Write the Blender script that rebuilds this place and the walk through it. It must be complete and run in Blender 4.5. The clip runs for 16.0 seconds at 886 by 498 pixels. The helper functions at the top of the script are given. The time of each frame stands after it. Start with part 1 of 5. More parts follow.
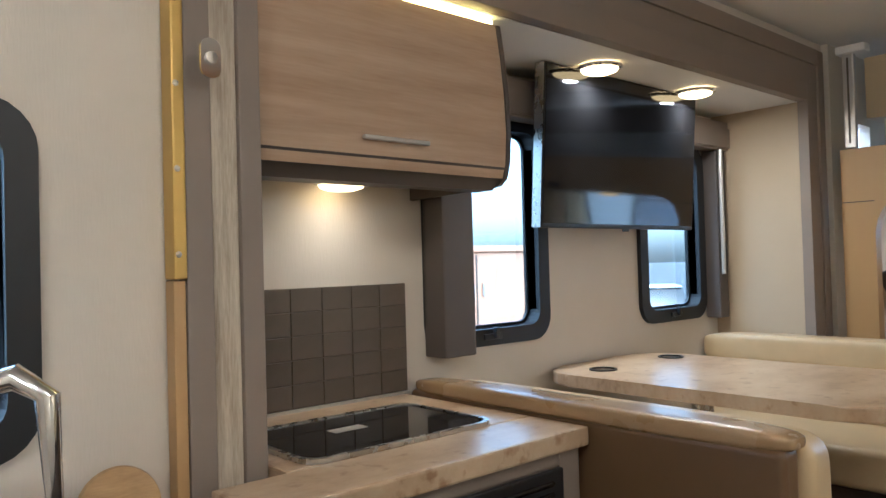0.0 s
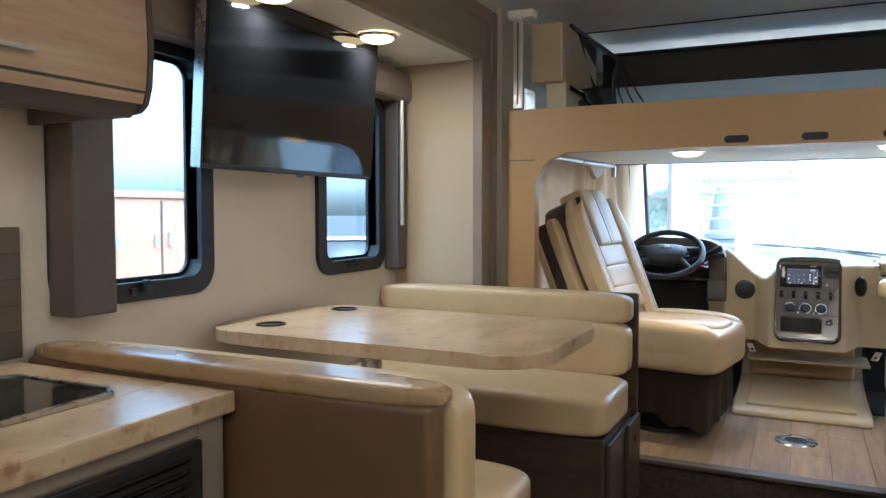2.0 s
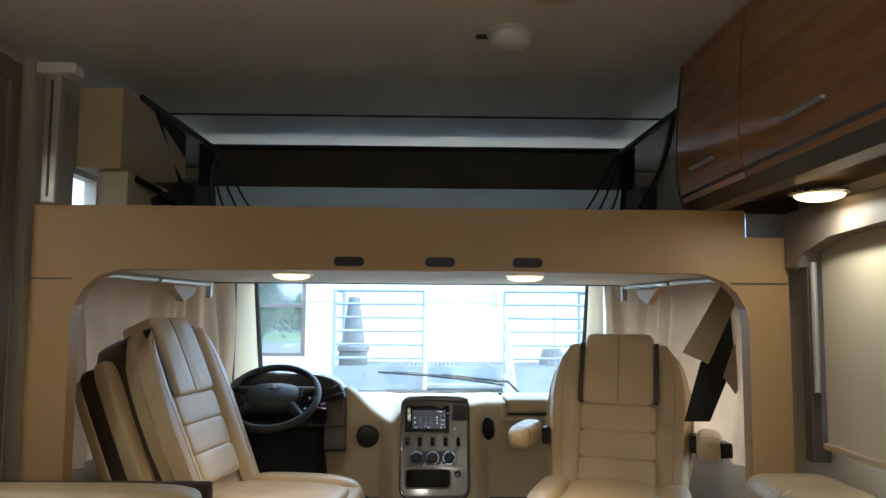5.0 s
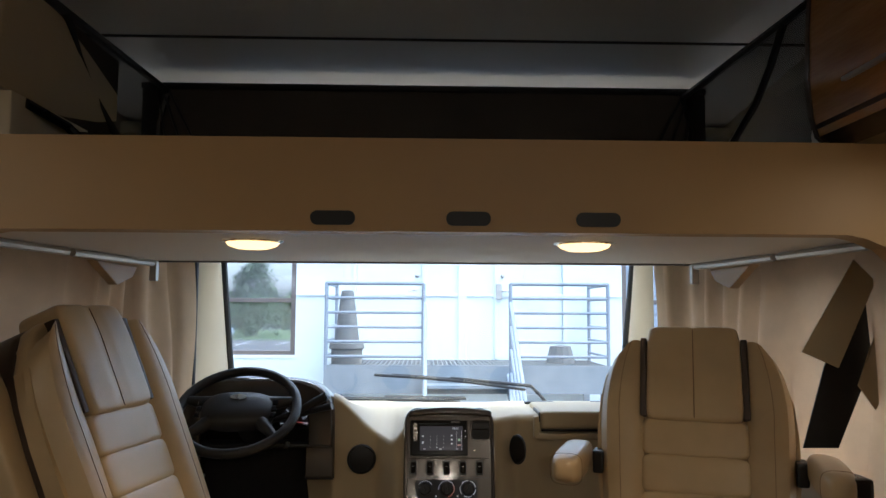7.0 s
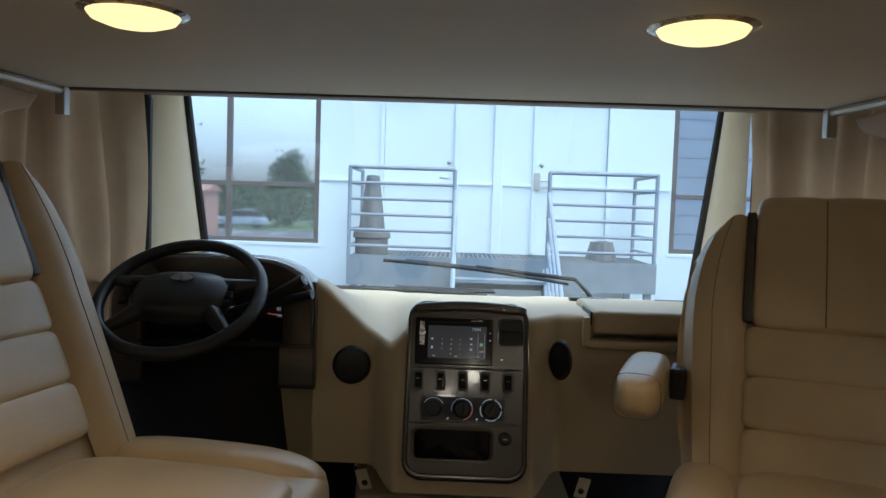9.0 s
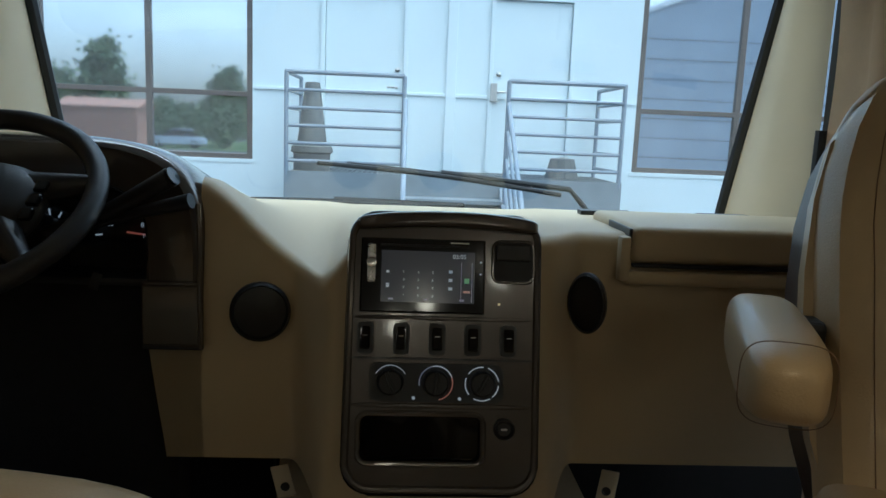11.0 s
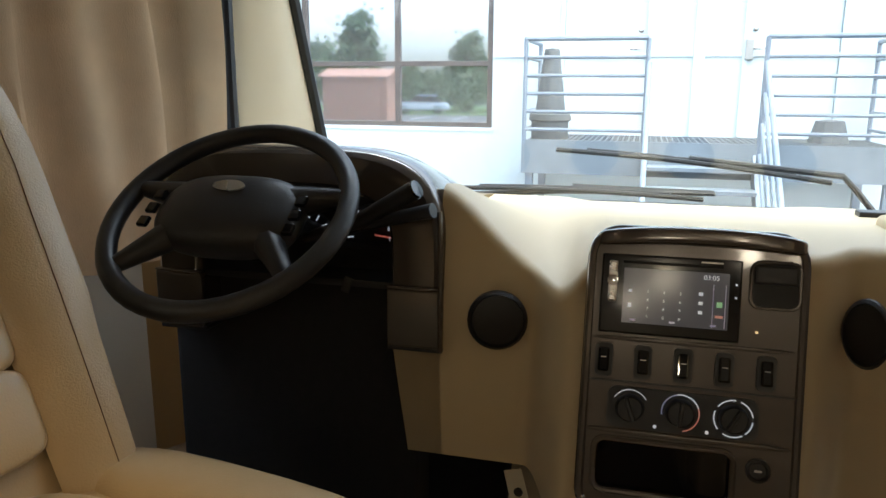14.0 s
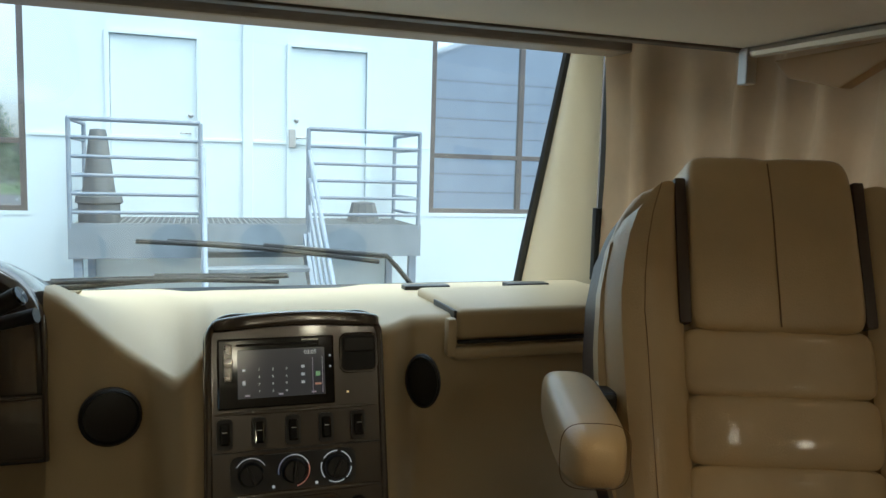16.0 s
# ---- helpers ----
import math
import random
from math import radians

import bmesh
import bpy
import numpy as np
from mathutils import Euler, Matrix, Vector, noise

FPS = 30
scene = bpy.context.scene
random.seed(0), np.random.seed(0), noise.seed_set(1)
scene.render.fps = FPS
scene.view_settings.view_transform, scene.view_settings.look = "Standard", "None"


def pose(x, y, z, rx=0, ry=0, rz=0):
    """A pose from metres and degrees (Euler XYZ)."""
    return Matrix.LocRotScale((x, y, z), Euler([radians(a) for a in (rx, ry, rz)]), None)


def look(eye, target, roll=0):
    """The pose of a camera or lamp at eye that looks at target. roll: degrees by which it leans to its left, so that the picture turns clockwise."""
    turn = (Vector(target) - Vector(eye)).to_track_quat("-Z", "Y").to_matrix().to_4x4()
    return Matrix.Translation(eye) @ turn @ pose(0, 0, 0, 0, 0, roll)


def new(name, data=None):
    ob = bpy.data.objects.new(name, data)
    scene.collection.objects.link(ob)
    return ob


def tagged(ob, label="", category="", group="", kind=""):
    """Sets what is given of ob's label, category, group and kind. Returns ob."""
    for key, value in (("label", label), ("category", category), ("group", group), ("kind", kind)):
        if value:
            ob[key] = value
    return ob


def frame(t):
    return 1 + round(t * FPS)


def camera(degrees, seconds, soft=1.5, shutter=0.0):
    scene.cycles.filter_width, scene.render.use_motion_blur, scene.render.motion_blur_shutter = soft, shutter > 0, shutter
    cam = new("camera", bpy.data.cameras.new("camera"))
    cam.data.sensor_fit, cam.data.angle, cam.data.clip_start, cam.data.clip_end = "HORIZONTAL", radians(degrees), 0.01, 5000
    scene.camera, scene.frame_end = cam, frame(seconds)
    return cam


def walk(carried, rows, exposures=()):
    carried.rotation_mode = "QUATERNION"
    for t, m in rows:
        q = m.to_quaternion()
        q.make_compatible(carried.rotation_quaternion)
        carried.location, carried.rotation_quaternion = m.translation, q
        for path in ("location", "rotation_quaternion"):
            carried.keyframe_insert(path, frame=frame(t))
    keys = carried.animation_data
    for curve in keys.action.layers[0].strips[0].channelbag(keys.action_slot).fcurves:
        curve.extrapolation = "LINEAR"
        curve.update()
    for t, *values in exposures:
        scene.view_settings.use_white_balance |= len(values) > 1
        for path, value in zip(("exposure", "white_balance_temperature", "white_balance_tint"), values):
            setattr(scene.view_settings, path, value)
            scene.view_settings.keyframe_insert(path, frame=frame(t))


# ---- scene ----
cam = camera(61.7, 16.0)
METRES, EYE, TILT, LEAN, TURN = 4.0, 1.25, 0.0, 0.0, -41.6
ROWS = [
    (0.0, 0.0, 0.0, 0.0, 0.03, 1.15, 1.6),
    (0.5, 0.0029, 0.0208, 0.0042, 1.93, -0.19, 1.87),
    (1.0, 0.0145, 0.0331, 0.0022, -9.36, -1.37, 1.66),
    (1.5, 0.0188, 0.0387, -0.0031, -17.23, -2.36, -1.44),
    (2.0, 0.0348, 0.0418, -0.0041, -22.65, -2.91, -0.02),
    (2.5, 0.0678, 0.0558, -0.0041, -31.42, -3.58, 1.04),
    (3.0, 0.1013, 0.0679, -0.0012, -39.19, -3.0, 1.13),
    (3.5, 0.1284, 0.0876, 0.0053, -42.99, -1.0, 0.82),
    (4.0, 0.1532, 0.13, 0.0171, -47.05, 2.43, -0.01),
    (4.5, 0.1797, 0.1623, 0.0294, -49.35, 4.89, -0.41),
    (7.0, 0.344, 0.3329, 0.021, -49.85, 4.76, -0.3),
    (7.5, 0.3822, 0.3515, 0.0106, -47.16, 0.39, -0.46),
    (8.0, 0.407, 0.368, 0.0025, -46.74, -2.21, -1.22),
    (10.5, 0.6124, 0.5612, -0.0197, -47.79, -4.18, -2.25),
    (11.0, 0.6204, 0.5717, -0.032, -51.24, -8.99, -2.34),
    (11.5, 0.6349, 0.5748, -0.0356, -50.34, -10.74, -2.63),
    (12.0, 0.6421, 0.5717, -0.0313, -47.22, -11.94, -2.18),
    (12.5, 0.6424, 0.5688, -0.0223, -46.26, -12.95, -5.18),
    (13.0, 0.6401, 0.5678, -0.0219, -45.76, -13.78, -3.19),
    (13.5, 0.6349, 0.5753, -0.0168, -40.49, -13.86, -1.9),
    (14.0, 0.6285, 0.5837, -0.0136, -33.31, -12.37, -0.28),
    (14.5, 0.6275, 0.5786, -0.012, -32.23, -11.55, 0.3),
    (15.0, 0.6244, 0.5702, -0.0096, -40.29, -11.18, -0.92),
    (15.5, 0.6017, 0.5732, -0.0055, -58.0, -7.6, -0.96),
    (16.0, 0.5814, 0.5709, -0.0014, -66.93, -5.85, -1.61),
]
# seconds, stops, kelvin, tint
EXPOSURES = [(0.0, 3.25, 4550, 5), (1.5, 3.25, 4500, 3), (3.5, 2.45, 4750, 0), (4.5, 2.3, 4750, 0), (7.0, 1.5, 5250, 9), (7.6, 1.2, 5200, 8), (8.2, 1.1, 5150, 7),
             (10.4, 0.65, 5000, -4), (11.1, 0.65, 5000, -2), (11.6, 1.3, 5600, 5), (12.5, 1.5, 5700, 5), (14.5, 1.65, 5750, 5), (15.3, 1.35, 5600, 2), (16.0, 1.15, 5500, -3)]
walk(cam, [(t, pose(0, 0, EYE, TILT, LEAN, TURN) @ pose(METRES * x, METRES * y, METRES * z, 90 + pitch, roll, yaw)) for t, x, y, z, yaw, pitch, roll in ROWS], EXPOSURES)

# ---- world, sun, exposure ----
world = bpy.data.worlds.new("overcast_sky")
scene.world = world
world.use_nodes = True
wn = world.node_tree
sky = wn.nodes.new("ShaderNodeTexSky")
sky.sky_type = "NISHITA"
sky.sun_disc = False
sky.sun_elevation, sky.sun_rotation = radians(68), radians(207)
sky.air_density, sky.dust_density, sky.ozone_density = 1.0, 4.0, 1.0
soft_sky = wn.nodes.new("ShaderNodeHueSaturation")
soft_sky.inputs["Saturation"].default_value = 0.45
soft_sky.inputs["Value"].default_value = 1.25
wn.links.new(sky.outputs[0], soft_sky.inputs["Color"])
wn.links.new(soft_sky.outputs[0], wn.nodes["Background"].inputs[0])
wn.nodes["Background"].inputs[1].default_value = 0.15


def lamp(name, kind, m, power, color, size=0.1, shape="DISK", spread=180):
    data = bpy.data.lights.new(name, kind)
    data.energy, data.color = power, color
    if kind == "AREA":
        data.shape, data.size, data.spread = shape, size, radians(spread)
    if kind == "SUN":
        data.angle = radians(size)
    if kind == "POINT":
        data.shadow_soft_size = size
    ob = new(name, data)
    ob.matrix_world = m
    return ob


lamp("sun", "SUN", look((-1.5, -3.0, 9), (0, 0, 0)), 1.5, (1.0, 0.98, 0.94), 130)
# Hidden area lamp added high in the windshield's opening, standing in for sky light.
lamp("windshield_sky_fill", "AREA", look((5.13, 0.06, 1.86), (5.10, 0.06, 0.95)), 3.2, (0.93, 0.97, 1.0), 1.7, "RECTANGLE", 80).data.size_y = 0.34
WARM = (1.0, 0.79, 0.54)
PUCKS = [  # x, y, z, watts
    (2.06, 1.50, 1.866, 0.75), (2.68, 1.50, 1.866, 0.75), (1.13, 1.62, 1.445, 0.06),
    (3.09, -1.02, 1.665, 0.36),
    (1.60, -1.02, 1.665, 1.1)]
for x, y, z, watts in PUCKS:
    lamp("puck_lamp", "AREA", pose(x, y, z), watts, WARM, 0.05)
for y in (0.50, -0.31):
    lamp("puck_lamp", "AREA", pose(3.72, y, 1.468), 0.21, (1.0, 0.66, 0.34), 0.05, "DISK", 84)
# Assumed fill lamps under the rear ceiling, out of view; no such source known.
for x, y in ((-0.25, -0.15), (-1.1, 0.10), (0.6, -0.65)):
    lamp("rear_fill_lamp", "POINT", pose(x, y, 2.10), 1.9, WARM, 0.06)

# ---- materials ----


def shader(name):
    m = bpy.data.materials.new(name)
    m.use_nodes = True
    return m, m.node_tree, m.node_tree.nodes["Principled BSDF"]


def link(nt, a, b):
    nt.links.new(a, b)


def noise_node(nt, scale, detail=4.0, stretch=(1, 1, 1), rough=0.55):
    tc = nt.nodes.new("ShaderNodeTexCoord")
    mp = nt.nodes.new("ShaderNodeMapping")
    mp.inputs["Scale"].default_value = stretch
    nz = nt.nodes.new("ShaderNodeTexNoise")
    nz.inputs["Scale"].default_value = scale
    nz.inputs["Detail"].default_value = detail
    nz.inputs["Roughness"].default_value = rough
    link(nt, tc.outputs["Object"], mp.inputs["Vector"])
    link(nt, mp.outputs[0], nz.inputs["Vector"])
    return nz


def ramp(nt, src, stops):
    r = nt.nodes.new("ShaderNodeValToRGB")
    while len(r.color_ramp.elements) < len(stops):
        r.color_ramp.elements.new(0.5)
    for e, (p, c) in zip(r.color_ramp.elements, stops):
        e.position, e.color = p, (*c, 1)
    link(nt, src, r.inputs[0])
    return r


def plain(name, color, rough=0.5, metal=0.0, var=0.12, scale=3.0, bump=0.15, grain=250.0, coat=0.0, piece=0.0, stretch=(1, 1, 1), dist=0.002):
    """Paint, leather, plastic or metal: two scales of variation, fine relief, uneven gloss."""
    m, nt, b = shader(name)
    big = noise_node(nt, scale, 5)
    lo = tuple(c * (1 - var) for c in color)
    hi = tuple(min(1, c * (1 + var)) for c in color)
    col = ramp(nt, big.outputs[0], [(0.3, lo), (0.7, hi)]).outputs[0]
    if piece:
        info = nt.nodes.new("ShaderNodeObjectInfo")
        hsv = nt.nodes.new("ShaderNodeHueSaturation")
        mr = nt.nodes.new("ShaderNodeMapRange")
        mr.inputs[3].default_value, mr.inputs[4].default_value = 1 - piece, 1 + piece
        link(nt, info.outputs["Random"], mr.inputs[0])
        link(nt, mr.outputs[0], hsv.inputs["Value"])
        link(nt, col, hsv.inputs["Color"])
        col = hsv.outputs[0]
    link(nt, col, b.inputs["Base Color"])
    fine = noise_node(nt, grain, 3, stretch)
    rr = nt.nodes.new("ShaderNodeMapRange")
    rr.inputs[3].default_value, rr.inputs[4].default_value = max(0.01, rough - min(0.08, 0.4 * rough)), min(1, rough + min(0.08, 0.4 * rough))
    link(nt, big.outputs[0], rr.inputs[0])
    link(nt, rr.outputs[0], b.inputs["Roughness"])
    if bump:
        bp = nt.nodes.new("ShaderNodeBump")
        bp.inputs["Strength"].default_value, bp.inputs["Distance"].default_value = bump, dist
        link(nt, fine.outputs[0], bp.inputs["Height"])
        link(nt, bp.outputs[0], b.inputs["Normal"])
    b.inputs["Metallic"].default_value = metal
    b.inputs["Coat Weight"].default_value = coat
    b.inputs["Coat Roughness"].default_value = 0.06
    return m


def wood(name, dark, light, stretch, rough=0.35, scale=6.0, coat=0.0, piece=0.0):
    """Grain drawn out along one axis."""
    m, nt, b = shader(name)
    a = noise_node(nt, scale, 8, stretch, 0.62)
    f = noise_node(nt, scale * 9, 4, stretch)
    mx = nt.nodes.new("ShaderNodeMath")
    mx.operation = "MULTIPLY_ADD"
    mx.inputs[1].default_value = 0.35
    link(nt, f.outputs[0], mx.inputs[0])
    link(nt, a.outputs[0], mx.inputs[2])
    mid = tuple((p + q) / 2 for p, q in zip(dark, light))
    col = ramp(nt, mx.outputs[0], [(0.48, dark), (0.66, mid), (0.85, light)]).outputs[0]
    if piece:
        info = nt.nodes.new("ShaderNodeObjectInfo")
        hsv = nt.nodes.new("ShaderNodeHueSaturation")
        mr = nt.nodes.new("ShaderNodeMapRange")
        mr.inputs[3].default_value, mr.inputs[4].default_value = 1 - piece, 1 + piece
        link(nt, info.outputs["Random"], mr.inputs[0])
        link(nt, mr.outputs[0], hsv.inputs["Value"])
        link(nt, col, hsv.inputs["Color"])
        col = hsv.outputs[0]
    link(nt, col, b.inputs["Base Color"])
    b.inputs["Roughness"].default_value = rough
    b.inputs["Coat Weight"].default_value = coat
    b.inputs["Coat Roughness"].default_value = 0.12
    bp = nt.nodes.new("ShaderNodeBump")
    bp.inputs["Strength"].default_value, bp.inputs["Distance"].default_value = 0.12, 0.001
    link(nt, f.outputs[0], bp.inputs["Height"])
    link(nt, bp.outputs[0], b.inputs["Normal"])
    return m


def marble(name):
    """Laminate that imitates brown-veined cream stone."""
    m, nt, b = shader(name)
    a = noise_node(nt, 3.0, 9, (1, 1.6, 1), 0.68)
    f = noise_node(nt, 22, 6)
    base = ramp(nt, a.outputs[0], [(0.28, (0.15, 0.085, 0.042)), (0.40, (0.40, 0.275, 0.16)), (0.58, (0.53, 0.405, 0.27)), (0.8, (0.62, 0.525, 0.40))])
    spot = ramp(nt, f.outputs[0], [(0.30, (0.55, 0.42, 0.32)), (0.42, (1, 1, 1)), (1.0, (1, 1, 1))])
    mul = nt.nodes.new("ShaderNodeMix")
    mul.data_type, mul.blend_type = "RGBA", "MULTIPLY"
    mul.inputs[0].default_value = 0.8
    link(nt, base.outputs[0], mul.inputs[6])
    link(nt, spot.outputs[0], mul.inputs[7])
    link(nt, mul.outputs[2], b.inputs["Base Color"])
    b.inputs["Roughness"].default_value = 0.28
    return m


def glow(name, color, power):
    m, nt, b = shader(name)
    b.inputs["Base Color"].default_value = (0.9, 0.88, 0.8, 1)
    b.inputs["Emission Color"].default_value = (*color, 1)
    b.inputs["Emission Strength"].default_value = power
    return m


def pane_glass(name, tint=(1, 1, 1)):
    m, nt, b = shader(name)
    mix = nt.nodes.new("ShaderNodeMixShader")
    clear = nt.nodes.new("ShaderNodeBsdfTransparent")
    clear.inputs[0].default_value = (*tint, 1)
    gloss = nt.nodes.new("ShaderNodeBsdfGlossy")
    gloss.inputs["Roughness"].default_value = 0.01
    mix.inputs[0].default_value = 0.09
    link(nt, clear.outputs[0], mix.inputs[1])
    link(nt, gloss.outputs[0], mix.inputs[2])
    link(nt, mix.outputs[0], nt.nodes["Material Output"].inputs[0])
    return m


def mesh_net(name, color=(0.012, 0.012, 0.014), count=240, thin=0.72, thick=0.97):
    """Woven net: a fine grid of holes between dark threads."""
    m, nt, b = shader(name)
    b.inputs["Base Color"].default_value = (*color, 1)
    b.inputs["Roughness"].default_value = 0.7
    tc = nt.nodes.new("ShaderNodeTexCoord")
    ck = nt.nodes.new("ShaderNodeTexChecker")
    ck.inputs["Scale"].default_value = count
    link(nt, tc.outputs["Object"], ck.inputs["Vector"])
    mr = nt.nodes.new("ShaderNodeMapRange")
    mr.inputs[3].default_value, mr.inputs[4].default_value = thin, thick
    link(nt, ck.outputs["Fac"], mr.inputs[0])
    link(nt, mr.outputs[0], b.inputs["Alpha"])
    return m


LEATHER = plain("cream_leather", (0.53, 0.40, 0.225), 0.33, var=0.09, scale=5, bump=0.32, grain=340, coat=0.15)
LEATHER_TAUPE = plain("taupe_leather", (0.52, 0.425, 0.28), 0.25, var=0.08, scale=4, bump=0.3, grain=360)
MOULD_TAN = plain("tan_floor_moulding", (0.50, 0.40, 0.245), 0.40, var=0.06, scale=1.8, bump=0.25, grain=420)
LEATHER_BROWN = plain("dark_brown_leather", (0.055, 0.036, 0.026), 0.42, var=0.15, bump=0.25, grain=380)
VINYL_TAN = plain("tan_vinyl", (0.125, 0.072, 0.032), 0.33, var=0.08, scale=2, bump=0.2, grain=400)
LEATHER_TAN = plain("tan_cream_leather", (0.33, 0.22, 0.11), 0.28, var=0.08, scale=3, bump=0.25, grain=380, coat=0.2)
SEAM = plain("brown_thread", (0.20, 0.13, 0.075), 0.8, bump=0)
VELVET = plain("silver_velvet", (0.42, 0.37, 0.31), 0.75, var=0.10, scale=30, bump=0.7, grain=130, dist=0.004)
WALL = plain("linen_wallpaper", (0.62, 0.56, 0.48), 0.7, var=0.04, scale=2, bump=0.25, grain=260, stretch=(1, 1, 0.15))
WALL_CREAM = plain("cream_wallboard", (0.60, 0.54, 0.44), 0.6, var=0.04, scale=1.5, bump=0.1)
WALL_TAN = plain("tan_wallboard", (0.44, 0.35, 0.235), 0.55, var=0.05, scale=1.5, bump=0.12)
CEIL = plain("white_ceiling_vinyl", (0.78, 0.76, 0.73), 0.6, var=0.03, scale=1.2, bump=0.3, grain=200)
MOULD = plain("tan_moulded_plastic", (0.45, 0.29, 0.122), 0.45, var=0.06, scale=1.6, bump=0.25, grain=420)
MOULD_LIGHT = plain("cream_moulded_plastic", (0.64, 0.56, 0.40), 0.42, var=0.05, scale=1.8, bump=0.25, grain=420)
DASHTOP = plain("cream_dash_plastic", (0.53, 0.42, 0.25), 0.45, var=0.05, scale=2, bump=0.3, grain=480)
BLACK = plain("black_plastic", (0.014, 0.014, 0.015), 0.38, var=0.3, scale=8, bump=0.2, grain=400)
BLACKGLOSS = plain("black_gloss", (0.006, 0.006, 0.007), 0.06, var=0.2, bump=0)
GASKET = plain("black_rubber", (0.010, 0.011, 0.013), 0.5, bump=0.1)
BURL = plain("grey_burl_gloss", (0.088, 0.074, 0.063), 0.20, 0.30, var=0.06, scale=5, bump=0, coat=1.0)
CHROME = plain("chrome", (0.75, 0.75, 0.76), 0.10, 1.0, var=0.03, bump=0)
STEEL = plain("brushed_steel", (0.55, 0.54, 0.52), 0.28, 1.0, var=0.06, scale=30, bump=0.06)
BRASS = plain("yellow_metal", (0.55, 0.38, 0.10), 0.40, 0.6, var=0.1, bump=0.05)
ALU = plain("painted_aluminium", (0.52, 0.50, 0.47), 0.35, 0.5, var=0.05, bump=0.05)
TAUPE = plain("taupe_trim", (0.23, 0.185, 0.15), 0.5, var=0.05, scale=5, bump=0.12)
DARKTAUPE = plain("dark_taupe_trim", (0.085, 0.068, 0.058), 0.5, var=0.08, scale=5, bump=0.12)
CABWOOD = wood("light_walnut_laminate", (0.37, 0.25, 0.16), (0.48, 0.345, 0.235), (0.5, 1.2, 7), 0.20, 3.0, 0.35)
CHERRY = wood("glossy_cherry_laminate", (0.33, 0.155, 0.05), (0.52, 0.27, 0.095), (0.6, 2, 7), 0.20, 3.0, 0.5)
PALEWOOD = wood("weathered_pale_wood", (0.30, 0.24, 0.17), (0.62, 0.55, 0.44), (9, 9, 0.8), 0.55, 4.0)
DARKWOOD = wood("dark_brown_laminate", (0.040, 0.026, 0.017), (0.085, 0.058, 0.040), (1, 1, 6), 0.35, 3.0)
PLANK = wood("vinyl_plank", (0.20, 0.135, 0.08), (0.36, 0.26, 0.17), (0.8, 9, 9), 0.30, 3.0, piece=0.18)
MARBLE = marble("cream_stone_laminate")
CARPET = plain("brown_carpet", (0.075, 0.052, 0.036), 0.95, var=0.35, scale=60, bump=1.0, grain=500, dist=0.006)
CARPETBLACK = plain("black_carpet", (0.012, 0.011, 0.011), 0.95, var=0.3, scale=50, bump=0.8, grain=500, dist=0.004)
TILE = plain("taupe_glass_tile", (0.105, 0.085, 0.066), 0.22, var=0.12, scale=9, bump=0.05, piece=0.12)
GROUT = plain("grout", (0.120, 0.098, 0.078), 0.8, var=0.1, bump=0.3)
CURTAIN = plain("beige_curtain_cloth", (0.57, 0.445, 0.285), 0.85, var=0.12, scale=9, bump=0.5, grain=500, stretch=(1, 1, 0.3))


def see_through(m, color, share):
    """Let some of the light pass through a cloth."""
    nt = m.node_tree
    tl = nt.nodes.new("ShaderNodeBsdfTranslucent")
    tl.inputs[0].default_value = (*color, 1)
    tm = nt.nodes.new("ShaderNodeMixShader")
    tm.inputs[0].default_value = share
    link(nt, nt.nodes["Principled BSDF"].outputs[0], tm.inputs[1])
    link(nt, tl.outputs[0], tm.inputs[2])
    link(nt, tm.outputs[0], nt.nodes["Material Output"].inputs[0])
    return m


see_through(CURTAIN, (0.76, 0.56, 0.36), 0.28)
BLIND = plain("cream_roller_blind", (0.66, 0.58, 0.42), 0.7, var=0.03, bump=0.2, grain=600)
PUCKGLOW = glow("warm_diffuser", (1.0, 0.60, 0.22), 0.9)
STRIPGLOW = glow("amber_led_strip", (1.0, 0.66, 0.16), 1.6)
GLASS = pane_glass("clear_glass", (0.93, 0.97, 0.97))
TINTGLASS = pane_glass("tinted_glass", (0.70, 0.75, 0.75))
NET = mesh_net("black_net")
NETWIDE = see_through(plain("grey_mesh_panel", (0.56, 0.55, 0.50), 0.8, var=0.08, bump=0.6, grain=300), (0.56, 0.58, 0.58), 0.42)
MATTRESS = plain("dark_brown_cover", (0.070, 0.060, 0.052), 0.8, var=0.2, bump=0.3)
# outdoors
WHITEWALL = plain("white_painted_block", (0.71, 0.78, 0.79), 0.7, var=0.04, scale=1.2, bump=0.3, grain=60)
RAILPAINT = plain("grey_blue_paint", (0.23, 0.27, 0.32), 0.5, var=0.1, scale=6, bump=0.2)
GRATE = plain("galvanised_grating", (0.17, 0.185, 0.195), 0.6, 0.2, var=0.15, scale=12)
DECKGREY = plain("grey_deck_paint", (0.22, 0.25, 0.275), 0.6, var=0.12, scale=4)
CONEGREY = plain("grey_rubber", (0.13, 0.14, 0.145), 0.8, var=0.2, scale=10)
MIRRORWIN = plain("reflective_window", (0.86, 0.89, 0.93), 0.03, 0.92, var=0.02, bump=0)
WINBAR = plain("bronze_window_bar", (0.12, 0.10, 0.09), 0.5, bump=0.1)
ASPHALT = plain("asphalt", (0.05, 0.05, 0.052), 0.9, var=0.25, scale=2, bump=0.8, grain=90, dist=0.01)
LINEWHITE = plain("white_road_paint", (0.7, 0.7, 0.7), 0.7, var=0.15, scale=8)
PEACH = plain("peach_fibreglass", (0.56, 0.29, 0.17), 0.45, var=0.04, bump=0.1)
WHITEGEL = plain("white_gelcoat", (0.78, 0.80, 0.82), 0.25, var=0.03, bump=0)
